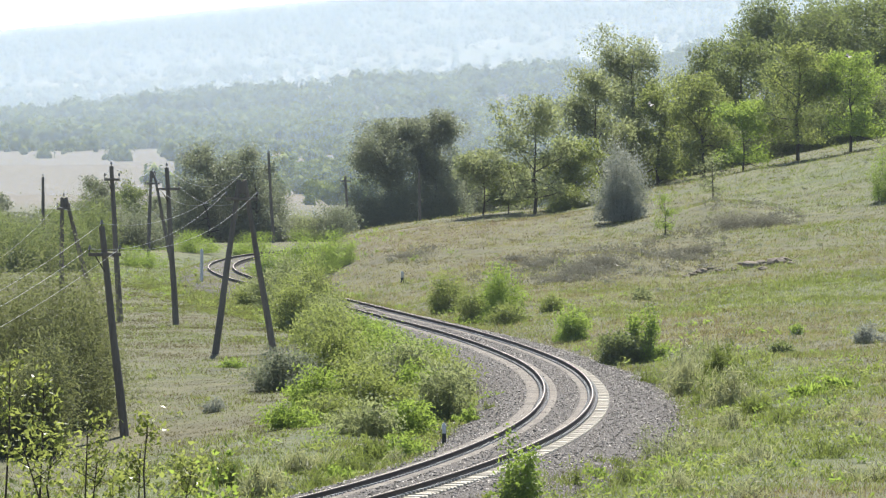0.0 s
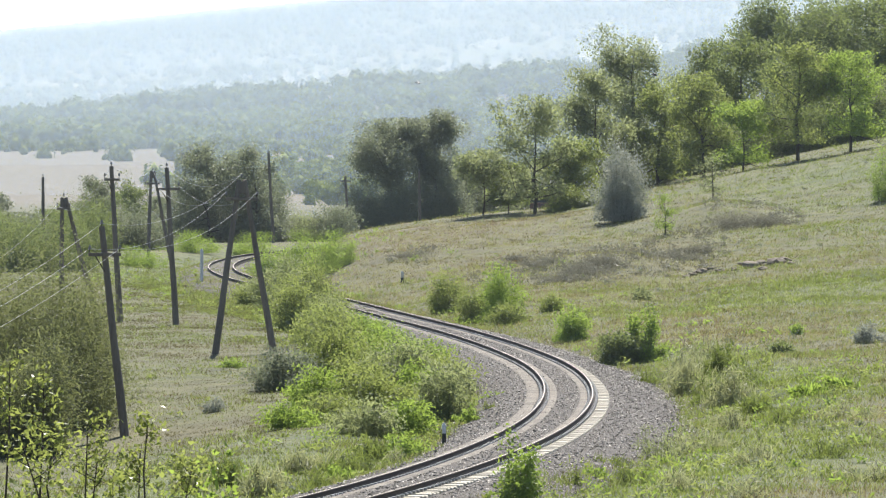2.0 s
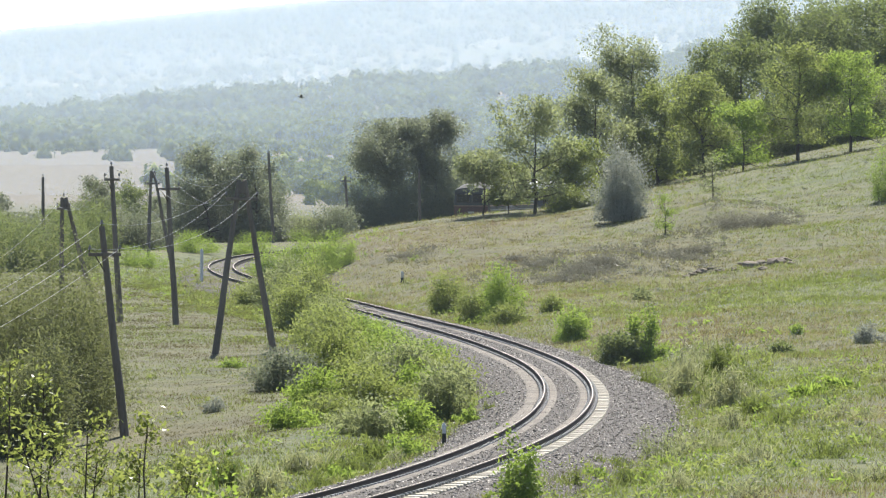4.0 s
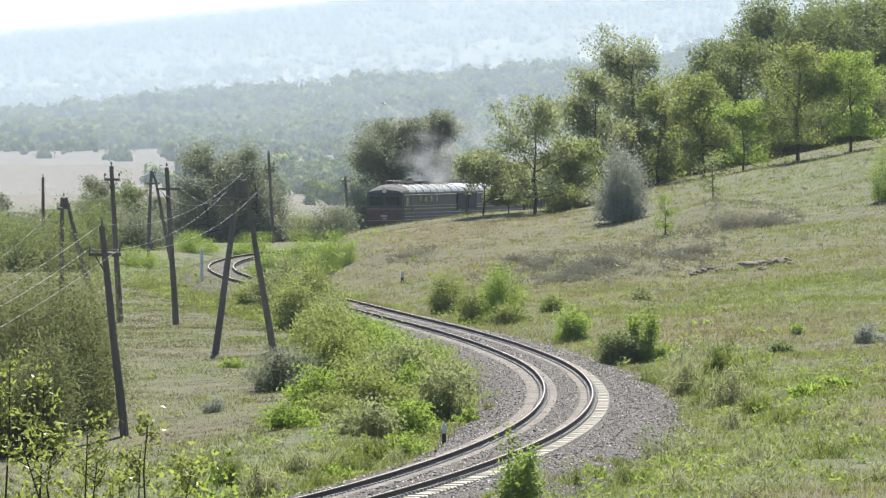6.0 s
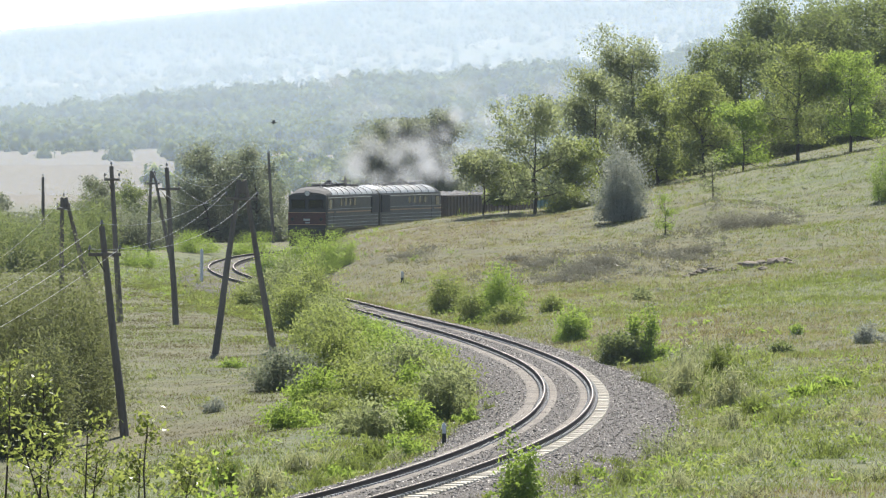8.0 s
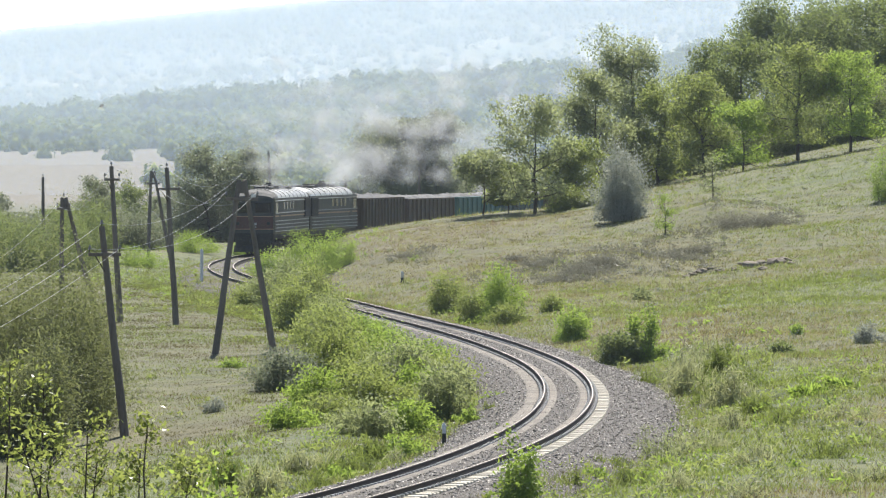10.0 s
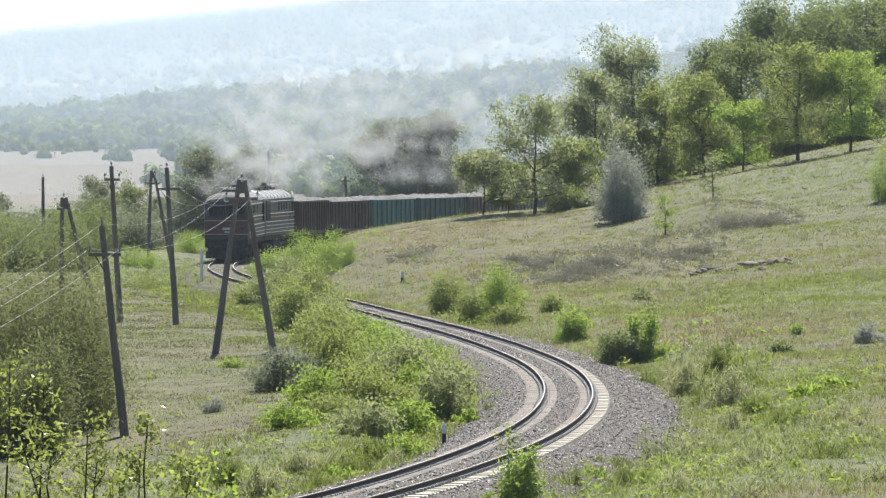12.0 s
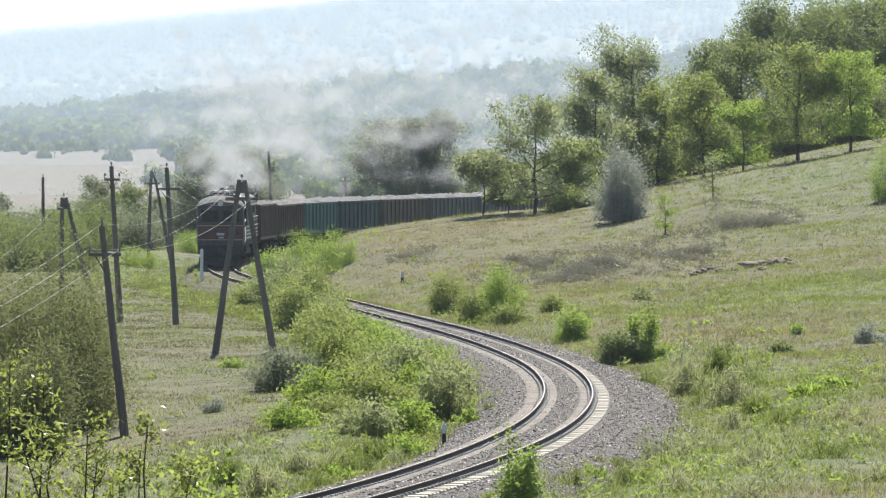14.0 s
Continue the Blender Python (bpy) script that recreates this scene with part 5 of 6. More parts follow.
bush("dry_brush", "grey-brown patch of dry brushwood on the slope", 6.44, 357.5, 0.61, 3.22, TWIG, 223, category='brushwood', density=1.6, leaf_size=0.11, ratio=0.25)
bush("dry_brush", "grey-brown patch of dry brushwood on the slope", 14.54, 382.5, 0.65, 3.06, TWIG, 224, category='brushwood', density=1.6, leaf_size=0.11, ratio=0.25)
bush("dry_brush", "grey-brown patch of dry brushwood on the slope", 17.31, 395.0, 1.07, 3.56, TWIG, 225, category='brushwood', density=1.6, leaf_size=0.11, ratio=0.25)
bush("dry_brush", "grey-brown patch of dry brushwood on the slope", 19.27, 394.5, 0.68, 3.16, TWIG, 226, category='brushwood', density=1.6, leaf_size=0.11, ratio=0.25)
bush("dry_brush", "grey-brown patch of dry brushwood on the slope", -1.64, 402.0, 0.40, 3.22, TWIG, 227, category='brushwood', density=1.6, leaf_size=0.11, ratio=0.25)
bush("dry_brush", "grey-brown patch of dry brushwood on the slope", 4.43, 390.5, 0.37, 2.34, TWIG, 228, category='brushwood', density=1.6, leaf_size=0.11, ratio=0.25)
bush("dry_brush", "grey-brown patch of dry brushwood on the slope", 12.97, 374.0, 0.56, 2.62, TWIG, 229, category='brushwood', density=1.6, leaf_size=0.11, ratio=0.25)
bush("bush", "dense dark scrub under the trees beyond the railway", -20.73, 548.0, 5.91, 5.48, LEAF_OAK, 240, density=1.5, leaf_size=0.2)
bush("bush", "dense dark scrub under the trees beyond the railway", -17.53, 548.0, 6.24, 5.48, LEAF_OAK, 241, density=1.5, leaf_size=0.2)
bush("bush", "dense dark scrub under the trees beyond the railway", -14.34, 548.0, 5.71, 5.02, LEAF_OAK, 242, density=1.5, leaf_size=0.2)
bush("bush", "dense dark scrub under the trees beyond the railway", -26.58, 503.0, 4.21, 5.45, LEAF_DARK, 243, density=1.5, leaf_size=0.2)
bush("bush", "dense dark scrub under the trees beyond the railway", -30.41, 504.0, 3.03, 5.46, LEAF_OAK, 244, density=1.5, leaf_size=0.2)
bush("bush", "dense dark scrub under the trees beyond the railway", -33.42, 505.0, 3.43, 5.05, LEAF_DARK, 245, density=1.5, leaf_size=0.2)
bush("bush", "dense dark scrub under the trees beyond the railway", -22.94, 506.0, 3.64, 5.06, LEAF_OAK, 246, density=1.5, leaf_size=0.2)
bush("bush", "dense dark scrub under the trees beyond the railway", -28.48, 507.0, 2.00, 4.65, LEAF_DARK, 247, density=1.5, leaf_size=0.2)
bush("bush", "dense dark scrub under the trees beyond the railway", -31.92, 508.0, 1.70, 4.66, LEAF_OAK, 248, density=1.5, leaf_size=0.2)
bush("bush", "dense dark scrub under the trees beyond the railway", -11.14, 548.0, 2.54, 4.57, LEAF_OLIVE, 249, density=1.5, leaf_size=0.2)
bush("bush", "dense dark scrub under the trees beyond the railway", -8.86, 548.0, 3.55, 4.11, LEAF_OAK, 250, density=1.5, leaf_size=0.2)
bush("bush", "dense dark scrub under the trees beyond the railway", -7.0, 597.0, 4.6, 5.2, LEAF_OAK, 251, density=1.5, leaf_size=0.2)
bush("bush", "dense dark scrub under the trees beyond the railway", -3.4, 596.0, 5.2, 7.4, LEAF_OAK, 252, density=1.5, leaf_size=0.2)
bush("bush", "dense dark scrub under the trees beyond the railway", 0.4, 597.0, 5.4, 5.0, LEAF_OAK, 253, density=1.5, leaf_size=0.2)
bush("bush", "shaded undergrowth at the edge of the wood", 14.88, 482.0, 2.81, 4.68, LEAF_OLIVE, 260, density=1.3, leaf_size=0.2)
bush("bush", "shaded undergrowth at the edge of the wood", 17.32, 482.0, 3.21, 4.68, LEAF_DARK, 261, density=1.3, leaf_size=0.2)
bush("bush", "shaded undergrowth at the edge of the wood", 19.76, 482.0, 3.94, 4.68, LEAF_DARK, 262, density=1.3, leaf_size=0.2)
bush("bush", "shaded undergrowth at the edge of the wood", 22.61, 482.0, 4.19, 5.14, LEAF_OLIVE, 263, density=1.3, leaf_size=0.2)
bush("bush", "shaded undergrowth at the edge of the wood", 25.86, 482.0, 4.30, 5.61, LEAF_DARK, 264, density=1.3, leaf_size=0.2)
bush("bush", "shaded undergrowth at the edge of the wood", 29.11, 482.0, 4.81, 5.61, LEAF_DARK, 265, density=1.3, leaf_size=0.2)
bush("bush", "shaded undergrowth at the edge of the wood", 31.55, 482.0, 4.83, 5.14, LEAF_OLIVE, 266, density=1.3, leaf_size=0.2)
bush("bush", "shaded undergrowth at the edge of the wood", 11.40, 462.0, 1.54, 3.46, LEAF_DARK, 267, density=1.3, leaf_size=0.2)
bush("grass_tuft", "tuft of tall pale grass in the damp ground", 9.89, 254.5, 1.26, 1.91, GRASS_PALE, 300, category='grass tuft', density=1.3, leaf_size=0.24, upright=1.1, ratio=0.1)
bush("grass_tuft", "tuft of tall pale grass in the damp ground", 8.34, 240.5, 1.00, 1.40, GRASS_PALE, 301, category='grass tuft', density=1.3, leaf_size=0.24, upright=1.1, ratio=0.1)
bush("grass_tuft", "tuft of tall green grass in the damp ground", 9.08, 226.5, 1.12, 2.08, GRASS_GREEN, 302, category='grass tuft', density=1.3, leaf_size=0.24, upright=1.1, ratio=0.1)
bush("grass_tuft", "tuft of tall green grass in the damp ground", 10.48, 234.5, 1.17, 1.95, GRASS_GREEN, 303, category='grass tuft', density=1.3, leaf_size=0.24, upright=1.1, ratio=0.1)
bush("grass_tuft", "tuft of tall pale grass in the damp ground", 8.82, 205.0, 0.76, 1.71, GRASS_PALE, 304, category='grass tuft', density=1.3, leaf_size=0.24, upright=1.1, ratio=0.1)
bush("grass_tuft", "tuft of tall green grass in the damp ground", 10.33, 204.5, 0.76, 1.87, GRASS_GREEN, 305, category='grass tuft', density=1.3, leaf_size=0.24, upright=1.1, ratio=0.1)
bush("weed_clump", "yellow-green clump of weeds in the ditch", 11.93, 221.5, 0.51, 1.66, LEAF_LIME, 306, category='grass tuft', density=1.3, leaf_size=0.24, upright=1.1, ratio=0.35)
bush("weed_clump", "yellow-green clump of weeds in the ditch", 13.23, 228.0, 0.47, 1.52, LEAF_LIME, 307, category='grass tuft', density=1.3, leaf_size=0.24, upright=1.1, ratio=0.35)
bush("grass_tuft", "tuft of tall pale grass in the damp ground", 12.18, 204.0, 0.68, 1.70, GRASS_PALE, 308, category='grass tuft', density=1.3, leaf_size=0.24, upright=1.1, ratio=0.1)
bush("grass_tuft", "tuft of tall pale grass in the damp ground", 7.26, 191.0, 0.79, 1.91, GRASS_PALE, 309, category='grass tuft', density=1.3, leaf_size=0.24, upright=1.1, ratio=0.1)
bush("grass_tuft", "tuft of tall pale grass in the damp ground", 8.45, 179.0, 0.67, 1.94, GRASS_PALE, 310, category='grass tuft', density=1.3, leaf_size=0.24, upright=1.1, ratio=0.1)
bush("grass_tuft", "tuft of tall green grass in the damp ground", 10.09, 179.0, 0.59, 1.79, GRASS_GREEN, 311, category='grass tuft', density=1.3, leaf_size=0.24, upright=1.1, ratio=0.1)
bush("grass_tuft", "tuft of tall green grass in the damp ground", 4.88, 174.0, 0.65, 1.30, GRASS_GREEN, 312, category='grass tuft', density=1.3, leaf_size=0.24, upright=1.1, ratio=0.1)
bush("grass_tuft", "tuft of tall green grass in the damp ground", 4.55, 184.5, 0.52, 1.23, GRASS_GREEN, 313, category='grass tuft', density=1.3, leaf_size=0.24, upright=1.1, ratio=0.1)
bush("grass_tuft", "tuft of tall pale grass in the damp ground", 5.79, 167.0, 0.61, 1.67, GRASS_PALE, 314, category='grass tuft', density=1.3, leaf_size=0.24, upright=1.1, ratio=0.1)
bush("grass_tuft", "tuft of tall pale grass in the damp ground", 7.00, 159.5, 0.53, 1.59, GRASS_PALE, 315, category='grass tuft', density=1.3, leaf_size=0.24, upright=1.1, ratio=0.1)
bush("grass_tuft", "tuft of tall pale grass in the damp ground", 10.53, 167.0, 0.55, 1.53, GRASS_PALE, 316, category='grass tuft', density=1.3, leaf_size=0.24, upright=1.1, ratio=0.1)
bush("grass_tuft", "tuft of tall green grass in the damp ground", 3.28, 174.0, 0.57, 1.01, GRASS_GREEN, 317, category='grass tuft', density=1.3, leaf_size=0.24, upright=1.1, ratio=0.1)
bush("grass_tuft", "tuft of tall green grass in the damp ground", 7.54, 247.0, 0.82, 1.24, GRASS_GREEN, 318, category='grass tuft', density=1.3, leaf_size=0.24, upright=1.1, ratio=0.1)
tree("deciduous_tree", "light green young tree on the meadow's edge", 2.67, 452.0, 4.44, 3.77, LEAF_OLIVE, 330, base=0.26, density=1.3)
tree("deciduous_tree", "light green young tree on the meadow's edge", 4.37, 452.0, 3.41, 3.01, LEAF_MID, 331, base=0.26, density=1.3)
tree("deciduous_tree", "light green young tree on the meadow's edge", 7.57, 452.0, 3.64, 3.01, LEAF_MID, 332, base=0.26, density=1.3)
tree("deciduous_tree", "light green young tree on the meadow's edge", 8.89, 452.0, 4.63, 3.39, LEAF_MID, 333, base=0.26, density=1.3)
bush("grass_tuft", "tuft of tall reed grass on the ballast shoulder", -3.21, 172.0, 0.67, 1.29, GRASS_GREEN, 350, category='grass tuft', density=1.5, leaf_size=0.24, upright=1.1, ratio=0.1)
bush("weed_clump", "bright green clump of weeds on the ballast shoulder", -2.55, 175.5, 0.69, 1.32, LEAF_LIME, 351, category='grass tuft', density=1.5, leaf_size=0.13, upright=1.1, ratio=0.4)
bush("grass_tuft", "tuft of tall reed grass on the ballast shoulder", -1.93, 179.5, 0.71, 1.35, GRASS_GREEN, 352, category='grass tuft', density=1.5, leaf_size=0.24, upright=1.1, ratio=0.1)
bush("grass_tuft", "tuft of tall reed grass on the ballast shoulder", -1.29, 184.0, 0.62, 1.23, GRASS_PALE, 353, category='grass tuft', density=1.5, leaf_size=0.24, upright=1.1, ratio=0.1)
bush("weed_clump", "bright green clump of weeds on the ballast shoulder", -0.69, 188.5, 0.57, 1.10, LEAF_LIME, 354, category='grass tuft', density=1.5, leaf_size=0.13, upright=1.1, ratio=0.4)
bush("grass_tuft", "tuft of tall reed grass on the ballast shoulder", -2.91, 180.0, 0.73, 1.50, GRASS_PALE, 355, category='grass tuft', density=1.5, leaf_size=0.24, upright=1.1, ratio=0.1)
bush("weed_clump", "bright green clump of weeds on the ballast shoulder", 0.82, 212.5, 0.65, 1.06, LEAF_LIME, 356, category='grass tuft', density=1.5, leaf_size=0.13, upright=1.1, ratio=0.4)
bush("grass_tuft", "tuft of tall reed grass on the ballast shoulder", 1.58, 220.0, 0.48, 0.92, GRASS_GREEN, 357, category='grass tuft', density=1.5, leaf_size=0.24, upright=1.1, ratio=0.1)
bush("weed_clump", "bright green clump of weeds on the ballast shoulder", 2.78, 236.5, 0.39, 0.79, LEAF_LIME, 358, category='grass tuft', density=1.5, leaf_size=0.13, upright=1.1, ratio=0.4)
tree("deciduous_tree", "grey-green tree beyond the railway cutting", 1.94, 612.0, 5.97, 5.10, LEAF_OAK, 370, base=0.04, density=1.5)
tree("deciduous_tree", "grey-green tree beyond the railway cutting", 4.51, 615.0, 5.49, 5.12, LEAF_OLIVE, 371, base=0.04, density=1.5)
tree("deciduous_tree", "grey-green tree beyond the railway cutting", 0.57, 618.0, 3.69, 4.12, LEAF_OAK, 372, base=0.04, density=1.5)
tree("deciduous_tree", "grey-green tree beyond the railway cutting", 7.30, 621.0, 4.85, 4.66, LEAF_OLIVE, 373, base=0.04, density=1.5)
bush("bush", "dusky grey-green scrub beside the telegraph poles", -28.54, 442.5, 3.66, 4.06, LEAF_DARK, 360, density=1.1, leaf_size=0.13)
bush("bush", "dusky grey-green scrub beside the telegraph poles", -26.99, 448.5, 3.96, 3.36, LEAF_DARK, 361, density=1.1, leaf_size=0.13)
bush("bush", "dusky grey-green scrub beside the telegraph poles", -25.15, 446.5, 4.39, 3.72, LEAF_DARK, 362, density=1.1, leaf_size=0.13)
bush("bush", "dusky grey-green scrub beside the telegraph poles", -24.73, 468.0, 4.73, 3.12, LEAF_DARK, 363, density=1.1, leaf_size=0.13)
bush("bush", "dusky grey-green scrub beside the telegraph poles", -26.42, 425.0, 3.05, 3.54, LEAF_DARK, 364, density=1.1, leaf_size=0.13)
bush("bush", "dusky grey-green scrub beside the telegraph poles", -24.85, 426.5, 2.91, 3.91, LEAF_DARK, 365, density=1.1, leaf_size=0.13)
bush("bush", "dusky grey-green scrub beside the telegraph poles", -23.23, 429.5, 3.32, 2.86, LEAF_DARK, 366, density=1.1, leaf_size=0.13)
# ---- exhaust smoke: puffs of fine flakes, each rigid, that leave the stacks and drift apart ----
def smoke_material():
    m = bpy.data.materials.new("diesel_smoke")
    m.use_nodes = True
    nodes, links = m.node_tree.nodes, m.node_tree.links
    nodes.remove(nodes["Principled BSDF"])
    tr, tl, df, mx, mx2 = (nodes.new("ShaderNode" + k) for k in ("BsdfTransparent", "BsdfTranslucent", "BsdfDiffuse", "MixShader", "MixShader"))
    for n in (tl, df):
        n.inputs[0].default_value = (0.68, 0.69, 0.69, 1)
    mx2.inputs[0].default_value = 0.4
    mx.inputs[0].default_value = SMOKE_DENSITY
    links.new(tl.outputs[0], mx2.inputs[1])
    links.new(df.outputs[0], mx2.inputs[2])
    links.new(tr.outputs[0], mx.inputs[1])
    links.new(mx2.outputs[0], mx.inputs[2])
    links.new(mx.outputs[0], nodes["Material Output"].inputs[0])
    return m


SMOKE_DENSITY = 0.0115
SMOKE = smoke_material()


def puff_mesh(seed):
    rng = np.random.default_rng(900 + seed)
    c = rng.normal(size=(150, 3)) * 0.5
    c = c[np.linalg.norm(c, axis=1) < 1.1] * [0.72, 2.5, 0.8]
    v, f = leaves(c, 1.1, rng, ratio=0.9)
    ob = link_mesh("smoke_puff", v, f, SMOKE)
    tagged(ob, "thin grey diesel smoke drifting over the train", "smoke", "exhaust smoke", "stuff")
    return ob


def build_smoke():
    rng = np.random.default_rng(55)
    firsts = [puff_mesh(k) for k in range(5)]
    puffs = []
    for event in range(36):
        for stack in (0, 1):
            for piece in range(4):
                born = 4.3 + event * 0.27 + stack * 0.13 + piece * 0.06
                k = len(puffs)
                ob = firsts[k] if k < 5 else copy_thing(firsts[k % 5], Matrix())
                strength = 0.65 + 0.35 * min(1.0, max(0.0, (born - 6.0) / 3.0))
                puffs.append((ob, born, stack, dict(top=(0.8 + 10.2 * rng.random() ** 1.2) * strength, side=rng.normal(0, 1.0, 3), spin=rng.uniform(-80, 80), drift=rng.normal(0.5, 0.35))))
    return puffs


PUFFS = build_smoke()


def puff_rows(born, stack, p):
    back, half = 9.05 + 18.1 * stack, 4.6
    gear = Vector((0.1, -2.0 if stack == 0 else 2.0, 2.95))
    rows = []
    times = [t for t in np.arange(0, 14.01, 1.0).tolist() if t < born - 0.3] + [born] + [born + d for d in (0.2, 0.5, 0.9, 1.5, 2.3, 3.4, 5.0, 7.0, 9.5) if born + d < 13.8] + [14.0]
    for t in times:
        loco = vehicle_pose(min(t, born), back, half)
        at, heading = loco @ gear, math.degrees(loco.to_euler().z)
        if t > born:
            age = t - born
            grow = 1 - math.exp(-age / 1.5)
            at = at + Vector((p["side"][0] * (0.1 + 1.6 * age ** 0.8) + p["drift"] * age, p["side"][1] * (0.15 + 1.1 * age ** 0.8) - 1.2 * (1 - math.exp(-age * 2)), 1.7 * (1 - math.exp(-age * 5)) + max(-1.5, p["side"][2]) * 0.55 * age ** 0.7 + p["top"] * grow + 0.25 * age))
        else:
            age = 0.0
        rows.append((t, pose(at.x, at.y, at.z, 0, 0, heading + p["spin"] * (1 - math.exp(-age / 1.2)))))
    return rows
# ---- two birds crossing the valley ----
BIRD_BLACK = plain("bird_plumage", (0.012, 0.012, 0.014), (0.035, 0.033, 0.033), 8, 0.6, relief=0.2)


def bird(label):
    root = tagged(new("bird"), label, "bird", "birds over the valley")
    bm = bmesh.new()
    bmesh.ops.create_icosphere(bm, subdivisions=2, radius=0.05, matrix=Matrix.Diagonal((2.2, 0.9, 0.8, 1)))
    rod(bm, (-0.1, 0, 0.01), (-0.15, 0, 0.015), 0.03, 0.012, 8)
    part("body", bm, BIRD_BLACK, root)
    bm = bmesh.new()
    box(bm, (0.12, 0.06, 0.012), (0.14, 0, 0.0), 0.004)
    part("tail", bm, BIRD_BLACK, root)
    for s in (-1, 1):
        bm = bmesh.new()
        box(bm, (0.11, 0.16, 0.012), (0, s * 0.1, 0.03), 0.004, Euler((s * 0.4, 0, 0)).to_matrix())
        box(bm, (0.08, 0.2, 0.01), (0.03, s * 0.25, 0.045), 0.003, Euler((s * -0.25, 0, s * 0.3)).to_matrix())
        part("wing", bm, BIRD_BLACK, root)
    return root


BIRDS = [bird("small dark bird gliding over the valley") for _ in range(2)]
# ---- grass ----
def verge_left(y):
    """How far the bare ballast reaches on the inner side of the near bend."""
    return -1.5 - 1.3 * step01(y, 183, 200) * (1 - step01(y, 285, 310))


def verge_right(y):
    return 1.9 + 1.5 * step01(y, 172, 192) * (1 - step01(y, 300, 330))


def build_grass(name, label, mat, count, blades, tall, wide, seed, keep):
    rng = np.random.default_rng(seed)
    y = np.sqrt(rng.uniform(125.0 ** 2, 505.0 ** 2, count))
    y = 125 + (y - 125) * rng.uniform(0.55, 1.0, count)
    x = rng.uniform(-1, 1, count) * (0.068 * y + 2.5)
    p = x - track_x(y)
    bare = (p > verge_left(y) - 0.7 * rng.random(count) ** 2) & (p < verge_right(y) + 0.7 * rng.random(count))
    bare &= (y < 372) | ((np.abs(p) > 0.62) & (np.abs(p) < 0.98))
    ok = ~bare & keep(x, y, p, rng)
    x, y = x[ok], y[ok]
    n = len(x)
    h = tall * rng.uniform(0.5, 1.3, n) * (1 + 0.5 * swell(x, y, 3.1, 4.0))
    h = h * np.where(np.abs(x - track_x(y)) < 1.5, 0.45, np.where(x - track_x(y) < -6, 0.6, 1.0))
    c = np.stack([x, y, np.maximum(land(x, y), bed_top(x - track_x(y))) - 0.02], 1)
    foot = c[:, None] + np.concatenate([rng.normal(0, 0.2, (n, blades, 2)), np.zeros((n, blades, 1))], 2)
    way = np.concatenate([rng.normal(0, 0.6, (n, blades, 2)) + [0.10, -0.12], np.ones((n, blades, 1))], 2)
    tip = foot + way * (h[:, None, None] * rng.uniform(0.55, 1.1, (n, blades, 1)))
    across = rng.normal(size=(n, blades, 3)) * [1, 0.6, 0]
    across /= np.linalg.norm(across, axis=2)[:, :, None] + 1e-6
    across *= (wide * (0.6 + y / 400))[:, None, None]
    v = np.stack([foot - across, foot + across, tip], 2).reshape(-1, 3)
    return tagged(link_mesh(name, v, np.arange(len(v)).reshape(-1, 3), mat), label, "grass", kind="stuff")


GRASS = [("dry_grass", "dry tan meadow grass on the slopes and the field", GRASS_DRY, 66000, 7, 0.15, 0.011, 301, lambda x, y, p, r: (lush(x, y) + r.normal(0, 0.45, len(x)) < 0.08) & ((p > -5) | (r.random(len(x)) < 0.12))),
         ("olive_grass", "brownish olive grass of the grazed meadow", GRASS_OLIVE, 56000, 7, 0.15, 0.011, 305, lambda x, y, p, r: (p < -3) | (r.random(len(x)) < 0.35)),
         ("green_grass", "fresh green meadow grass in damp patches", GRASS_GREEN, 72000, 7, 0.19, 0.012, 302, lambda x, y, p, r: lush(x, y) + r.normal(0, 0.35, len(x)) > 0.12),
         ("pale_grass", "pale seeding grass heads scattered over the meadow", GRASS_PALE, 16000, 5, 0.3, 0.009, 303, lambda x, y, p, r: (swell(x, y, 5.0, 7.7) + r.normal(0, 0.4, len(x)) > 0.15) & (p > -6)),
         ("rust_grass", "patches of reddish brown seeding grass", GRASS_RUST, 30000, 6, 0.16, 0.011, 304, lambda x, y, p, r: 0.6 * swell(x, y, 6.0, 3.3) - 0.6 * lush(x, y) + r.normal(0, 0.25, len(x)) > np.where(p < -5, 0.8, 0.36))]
for row in GRASS:
    build_grass(*row)


def build_weeds(name, label, mat, count, tall, leaf, seed, keep):
    """Broad-leaved weeds, too many to count."""
    rng = np.random.default_rng(seed)
    y = 140 + 330 * rng.random(count) ** 1.2
    x = rng.uniform(-1, 1, count) * (0.068 * y + 2)
    p = x - track_x(y)
    ok = ((p < verge_left(y) - 0.3) | (p > verge_right(y) + 0.5)) & keep(x, y, p, rng)
    x, y = x[ok], y[ok]
    n, per = len(x), 34
    h = tall * rng.uniform(0.4, 1.5, (n, 1, 1))
    o = rng.normal(size=(n, per, 3)) * np.concatenate([h * 0.55, h * 0.55, h * 0.3], 2) + np.concatenate([h * 0, h * 0, h * 0.5], 2)
    o[:, :, 2] = np.abs(o[:, :, 2])
    c = (np.stack([x, y, np.maximum(land(x, y), bed_top(x - track_x(y)))], 1)[:, None] + o).reshape(-1, 3)
    v, f = leaves(c, leaf, rng, ratio=0.5, upright=0.5, single=True)
    return tagged(link_mesh(name, v, f, mat), label, "weeds", kind="stuff")


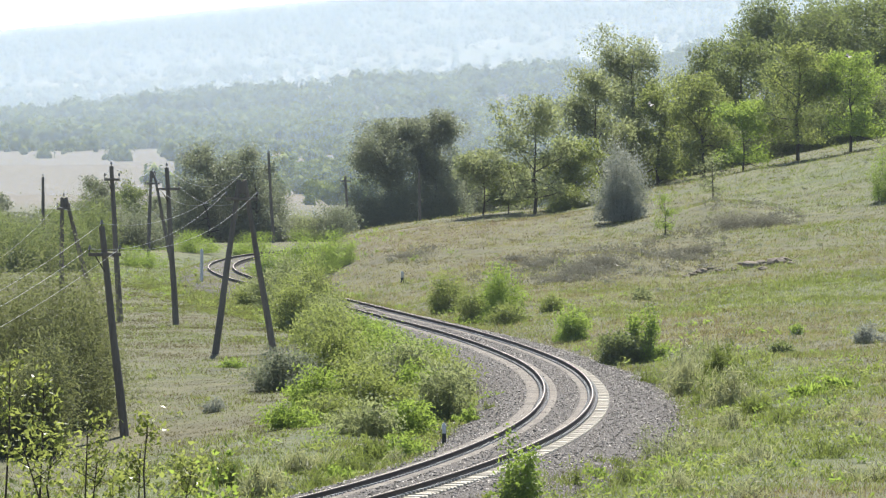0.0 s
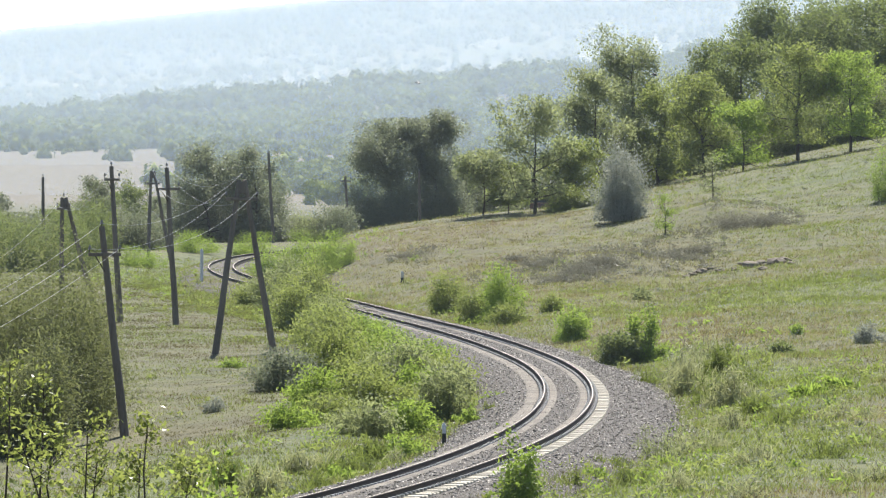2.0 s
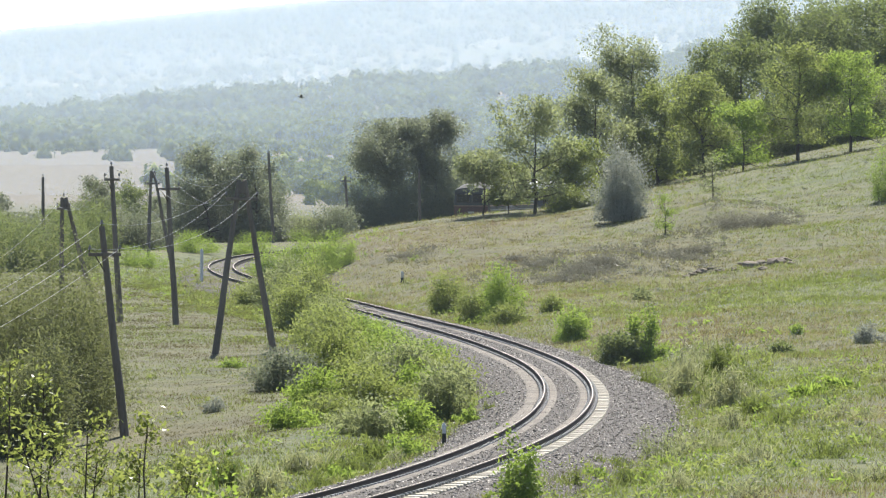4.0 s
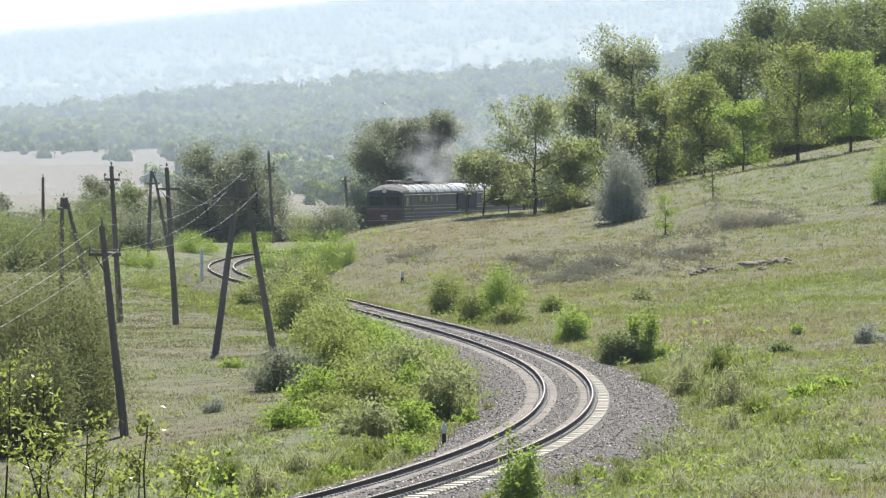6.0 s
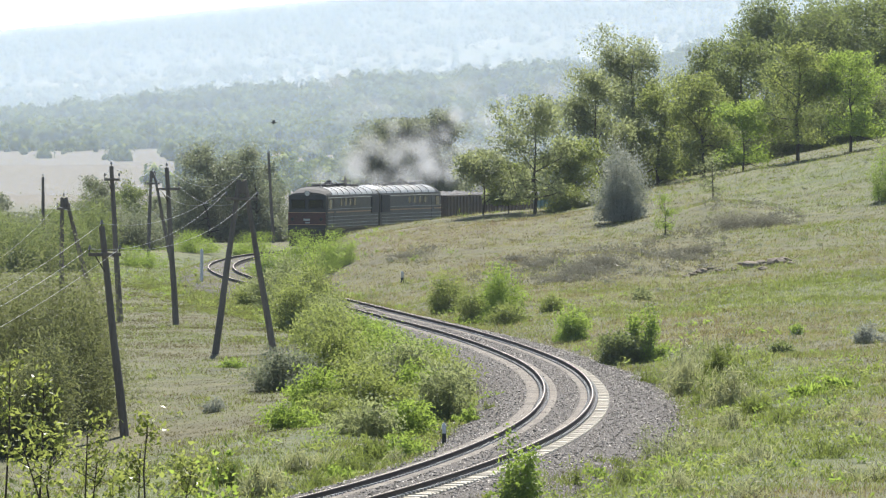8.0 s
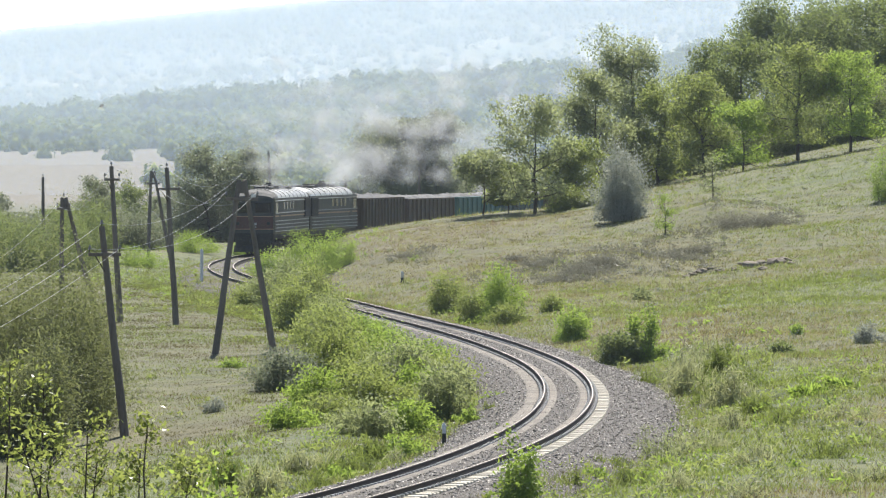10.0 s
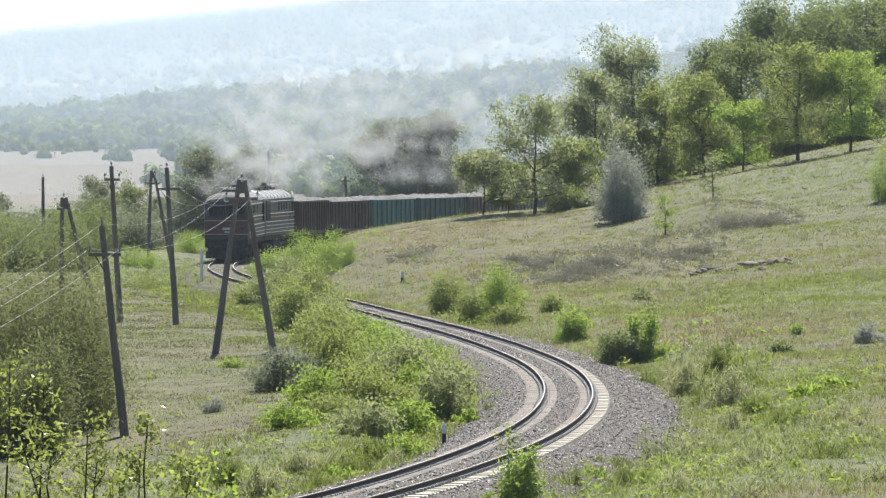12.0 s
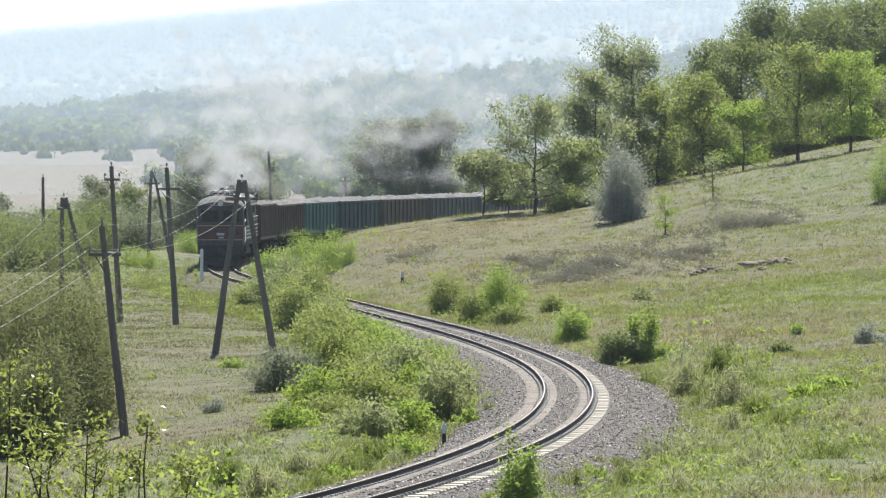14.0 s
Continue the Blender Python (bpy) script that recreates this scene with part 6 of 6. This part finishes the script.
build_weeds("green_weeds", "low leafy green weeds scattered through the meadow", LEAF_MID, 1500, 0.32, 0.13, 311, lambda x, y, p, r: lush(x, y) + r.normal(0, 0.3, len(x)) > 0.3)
build_weeds("bright_weeds", "bright green weeds along the track and the damp ditch", LEAF_LIME, 1100, 0.34, 0.13, 312, lambda x, y, p, r: (np.abs(p - 2) < 11 + r.normal(0, 2, len(x))) & (swell(x, y, 4.0, 2.2) > -0.1))
build_weeds("grey_weeds", "silvery grey-green weeds in the dry grass", LEAF_SAGE, 700, 0.22, 0.1, 313, lambda x, y, p, r: (swell(x, y, 5.0, 6.2) + r.normal(0, 0.3, len(x)) > 0.1) & (p > -6))


def brush_band(x, y, p, r):
    d = spot(x, y, 8.3, 371, 5.6, 17) + 0.9 * spot(x, y, 13.5, 386, 2.6, 9) + spot(x, y, 18.2, 398, 2.6, 8) + 0.8 * spot(x, y, -1.6, 402, 1.7, 5)
    return d * (1 + 0.4 * swell(x, y, 1.4, 3.0)) > 0.15 + 0.6 * r.random(len(x))


build_weeds("dry_weeds", "grey-brown withered weeds along the bank of earth", TWIG, 16000, 0.38, 0.13, 314, brush_band)


def inner_shoulder(x, y, p, r):
    return (p < -2.0) & (p > -4.2) & (y > 192) & (y < 262) & (swell(x, y, 2.2, 1.0) + r.normal(0, 0.2, len(x)) > 0.1)


build_weeds("shoulder_weeds", "low green weeds creeping over the ballast shoulder", LEAF_MID, 14000, 0.14, 0.09, 315, inner_shoulder)


# ---- ballast stones and sleepers ----
def build_stones():
    rng = np.random.default_rng(77)
    n = 48000
    y = 138 + 210 * rng.random(n) ** 1.3
    p = np.where(rng.random(n) < 0.5, rng.uniform(1.3, 4.5, n), rng.uniform(-3.7, 1.3, n))
    swept = (np.abs(np.abs(p) - 0.52) < 0.15) & (rng.random(n) < 0.8) | (np.abs(p) < 1.42) & (np.abs(p) > 0.9) & (rng.random(n) < 0.6)
    y, p = y[~swept], p[~swept]
    n = len(y)
    x = track_x(y) + p
    z = np.maximum(bed_top(p), land(x, y)) + 0.005
    s = rng.uniform(0.022, 0.06, (n, 1))
    o = rng.normal(size=(n, 4, 3))
    o /= np.linalg.norm(o, axis=2)[:, :, None]
    v = np.stack([x, y, z], 1)[:, None] + o * s[:, :, None] * [1.2, 1.2, 0.9]
    i = np.arange(n * 4).reshape(n, 4)
    f = np.concatenate([i[:, [0, 1, 2]], i[:, [0, 2, 3]], i[:, [0, 3, 1]], i[:, [1, 3, 2]]])
    ob = link_mesh("ballast_stones", v.reshape(-1, 3), f, STONE, ballast_bed)
    tagged(ob, kind="stuff")


build_stones()


def sleeper_mesh():
    bm = bmesh.new()
    box(bm, (2.7, 0.27, 0.2), (0, 0, -0.285), 0.025)
    me = bpy.data.meshes.new("sleeper")
    bm.to_mesh(me)
    bm.free()
    me.materials.append(CONCRETE)
    return me


def fastening_arrays(arcs):
    vs, fs, n = [], [], 0
    cube = np.array([(sx, sy, sz) for sz in (0, 1) for sx, sy in ((-1, -1), (1, -1), (1, 1), (-1, 1))], float)
    quad = np.array([(0, 3, 2, 1), (4, 5, 6, 7), (0, 1, 5, 4), (1, 2, 6, 5), (2, 3, 7, 6), (3, 0, 4, 7)])
    for a in arcs:
        x, y, m = track_at(a)
        k = math.sqrt(1 + m * m)
        for off in (-0.92, -0.675, 0.675, 0.92):
            loc = cube * [0.05, 0.06, 0.07] + [off, 0, -0.185]
            vs.append(np.stack([x + (loc[:, 0] + loc[:, 1] * m) / k, y + (loc[:, 1] - loc[:, 0] * m) / k, loc[:, 2]], 1))
            fs.append(quad + n)
            n += 8
    return np.concatenate(vs), np.concatenate(fs)


SLEEPER_ARCS = np.arange(float(np.interp(146, TRACK_Y, ARC)), float(np.interp(352, TRACK_Y, ARC)), 0.52)
ONE_SLEEPER = sleeper_mesh()
for a in SLEEPER_ARCS[:300]:
    sx, sy, sm = track_at(a)
    sl = new("sleeper", ONE_SLEEPER)
    sl.parent = ballast_bed
    sl.location, sl.rotation_euler = (sx, sy, 0.012 * math.sin(a * 7.3)), (0, 0, -math.atan(sm) + 0.012 * math.sin(a * 3.1))


def far_sleepers():
    vs, fs, n = [], [], 0
    src = np.array([v.co[:] for v in ONE_SLEEPER.vertices])
    for a in SLEEPER_ARCS[300:]:
        x, y, m = track_at(a)
        k = math.sqrt(1 + m * m)
        vs.append(np.stack([x + (src[:, 0] + src[:, 1] * m) / k, y + (src[:, 1] - src[:, 0] * m) / k, src[:, 2]], 1))
        fs += [[i + n for i in p.vertices] for p in ONE_SLEEPER.polygons]
        n += len(src)
    me = bpy.data.meshes.new("far_sleepers")
    me.from_pydata(np.concatenate(vs).tolist(), [], fs)
    me.materials.append(CONCRETE)
    ob = new("far_sleepers", me)
    ob.parent = ballast_bed
    tagged(ob, kind="stuff")


far_sleepers()
fv, ff = fastening_arrays(SLEEPER_ARCS)
tagged(link_mesh("rail_fastenings", fv, ff, WIRE, ballast_bed), kind="stuff")
# ---- motion ----
def motions():
    for thing, back, half in TRAIN:
        walk(thing, [(t, vehicle_pose(t, back, half)) for t in np.arange(0, 14.01, 0.5).tolist()])
    for puff, born, stack, p in PUFFS:
        walk(puff, puff_rows(born, stack, p))

    walk(BIRDS[0], [(0, pose(9.15, 300.0, 9.81, 18, 4, 6)), (0.7, pose(5.15, 300.0, 10.14, -12, 4, -4)), (1.4, pose(1.67, 300.0, 10.44, 20, 4, 3)), (1.6, pose(0.70, 300.0, 10.51, -15, 4, 6)), (2.0, pose(-1.10, 300.0, 10.76, 8, 4, -4)), (2.4, pose(-2.62, 300.0, 10.94, 18, 4, 3)), (2.8, pose(-3.95, 300.0, 10.79, -12, 4, 6)), (3.0, pose(-4.42, 300.0, 10.64, 20, 4, -4)), (4.2, pose(-7.48, 340.0, 10.28, -15, 4, 3)), (5.5, pose(-11.43, 400.0, 9.84, 8, 4, 6)), (6.0, pose(-12.97, 430.0, 9.59, 18, 4, -4)), (6.5, pose(-15.15, 470.0, 9.14, -12, 4, 3)), (7.2, pose(-17.29, 520.0, 7.79, 20, 4, 6)), (8.0, pose(-18.45, 548.0, 5.70, -15, 4, -4)), (14.0, pose(-18.45, 548.0, 5.65, 8, 4, 3))])
    walk(BIRDS[1], [(0, pose(19.09, 320.0, 12.17, 18, 4, 6)), (3, pose(6.03, 320.0, 10.84, -12, 4, -4)), (4.5, pose(1.23, 320.0, 10.25, 20, 4, 3)), (5.5, pose(-1.52, 320.0, 10.07, -15, 4, 6)), (6.0, pose(-2.75, 320.0, 9.93, 8, 4, -4)), (6.5, pose(-3.87, 320.0, 9.64, 18, 4, 3)), (7.0, pose(-5.17, 320.0, 9.32, -12, 4, 6)), (7.5, pose(-6.53, 320.0, 9.19, 20, 4, -4)), (8.0, pose(-8.00, 320.0, 9.05, -15, 4, 3)), (9.0, pose(-11.57, 320.0, 9.37, 8, 4, 6)), (10.3, pose(-17.60, 320.0, 9.83, 18, 4, -4)), (10.5, pose(-18.64, 320.0, 9.83, -12, 4, 3)), (11, pose(-21.44, 320.0, 9.88, 20, 4, 6)), (14.0, pose(-36.90, 320.0, 10.57, -15, 4, -4))])


motions()
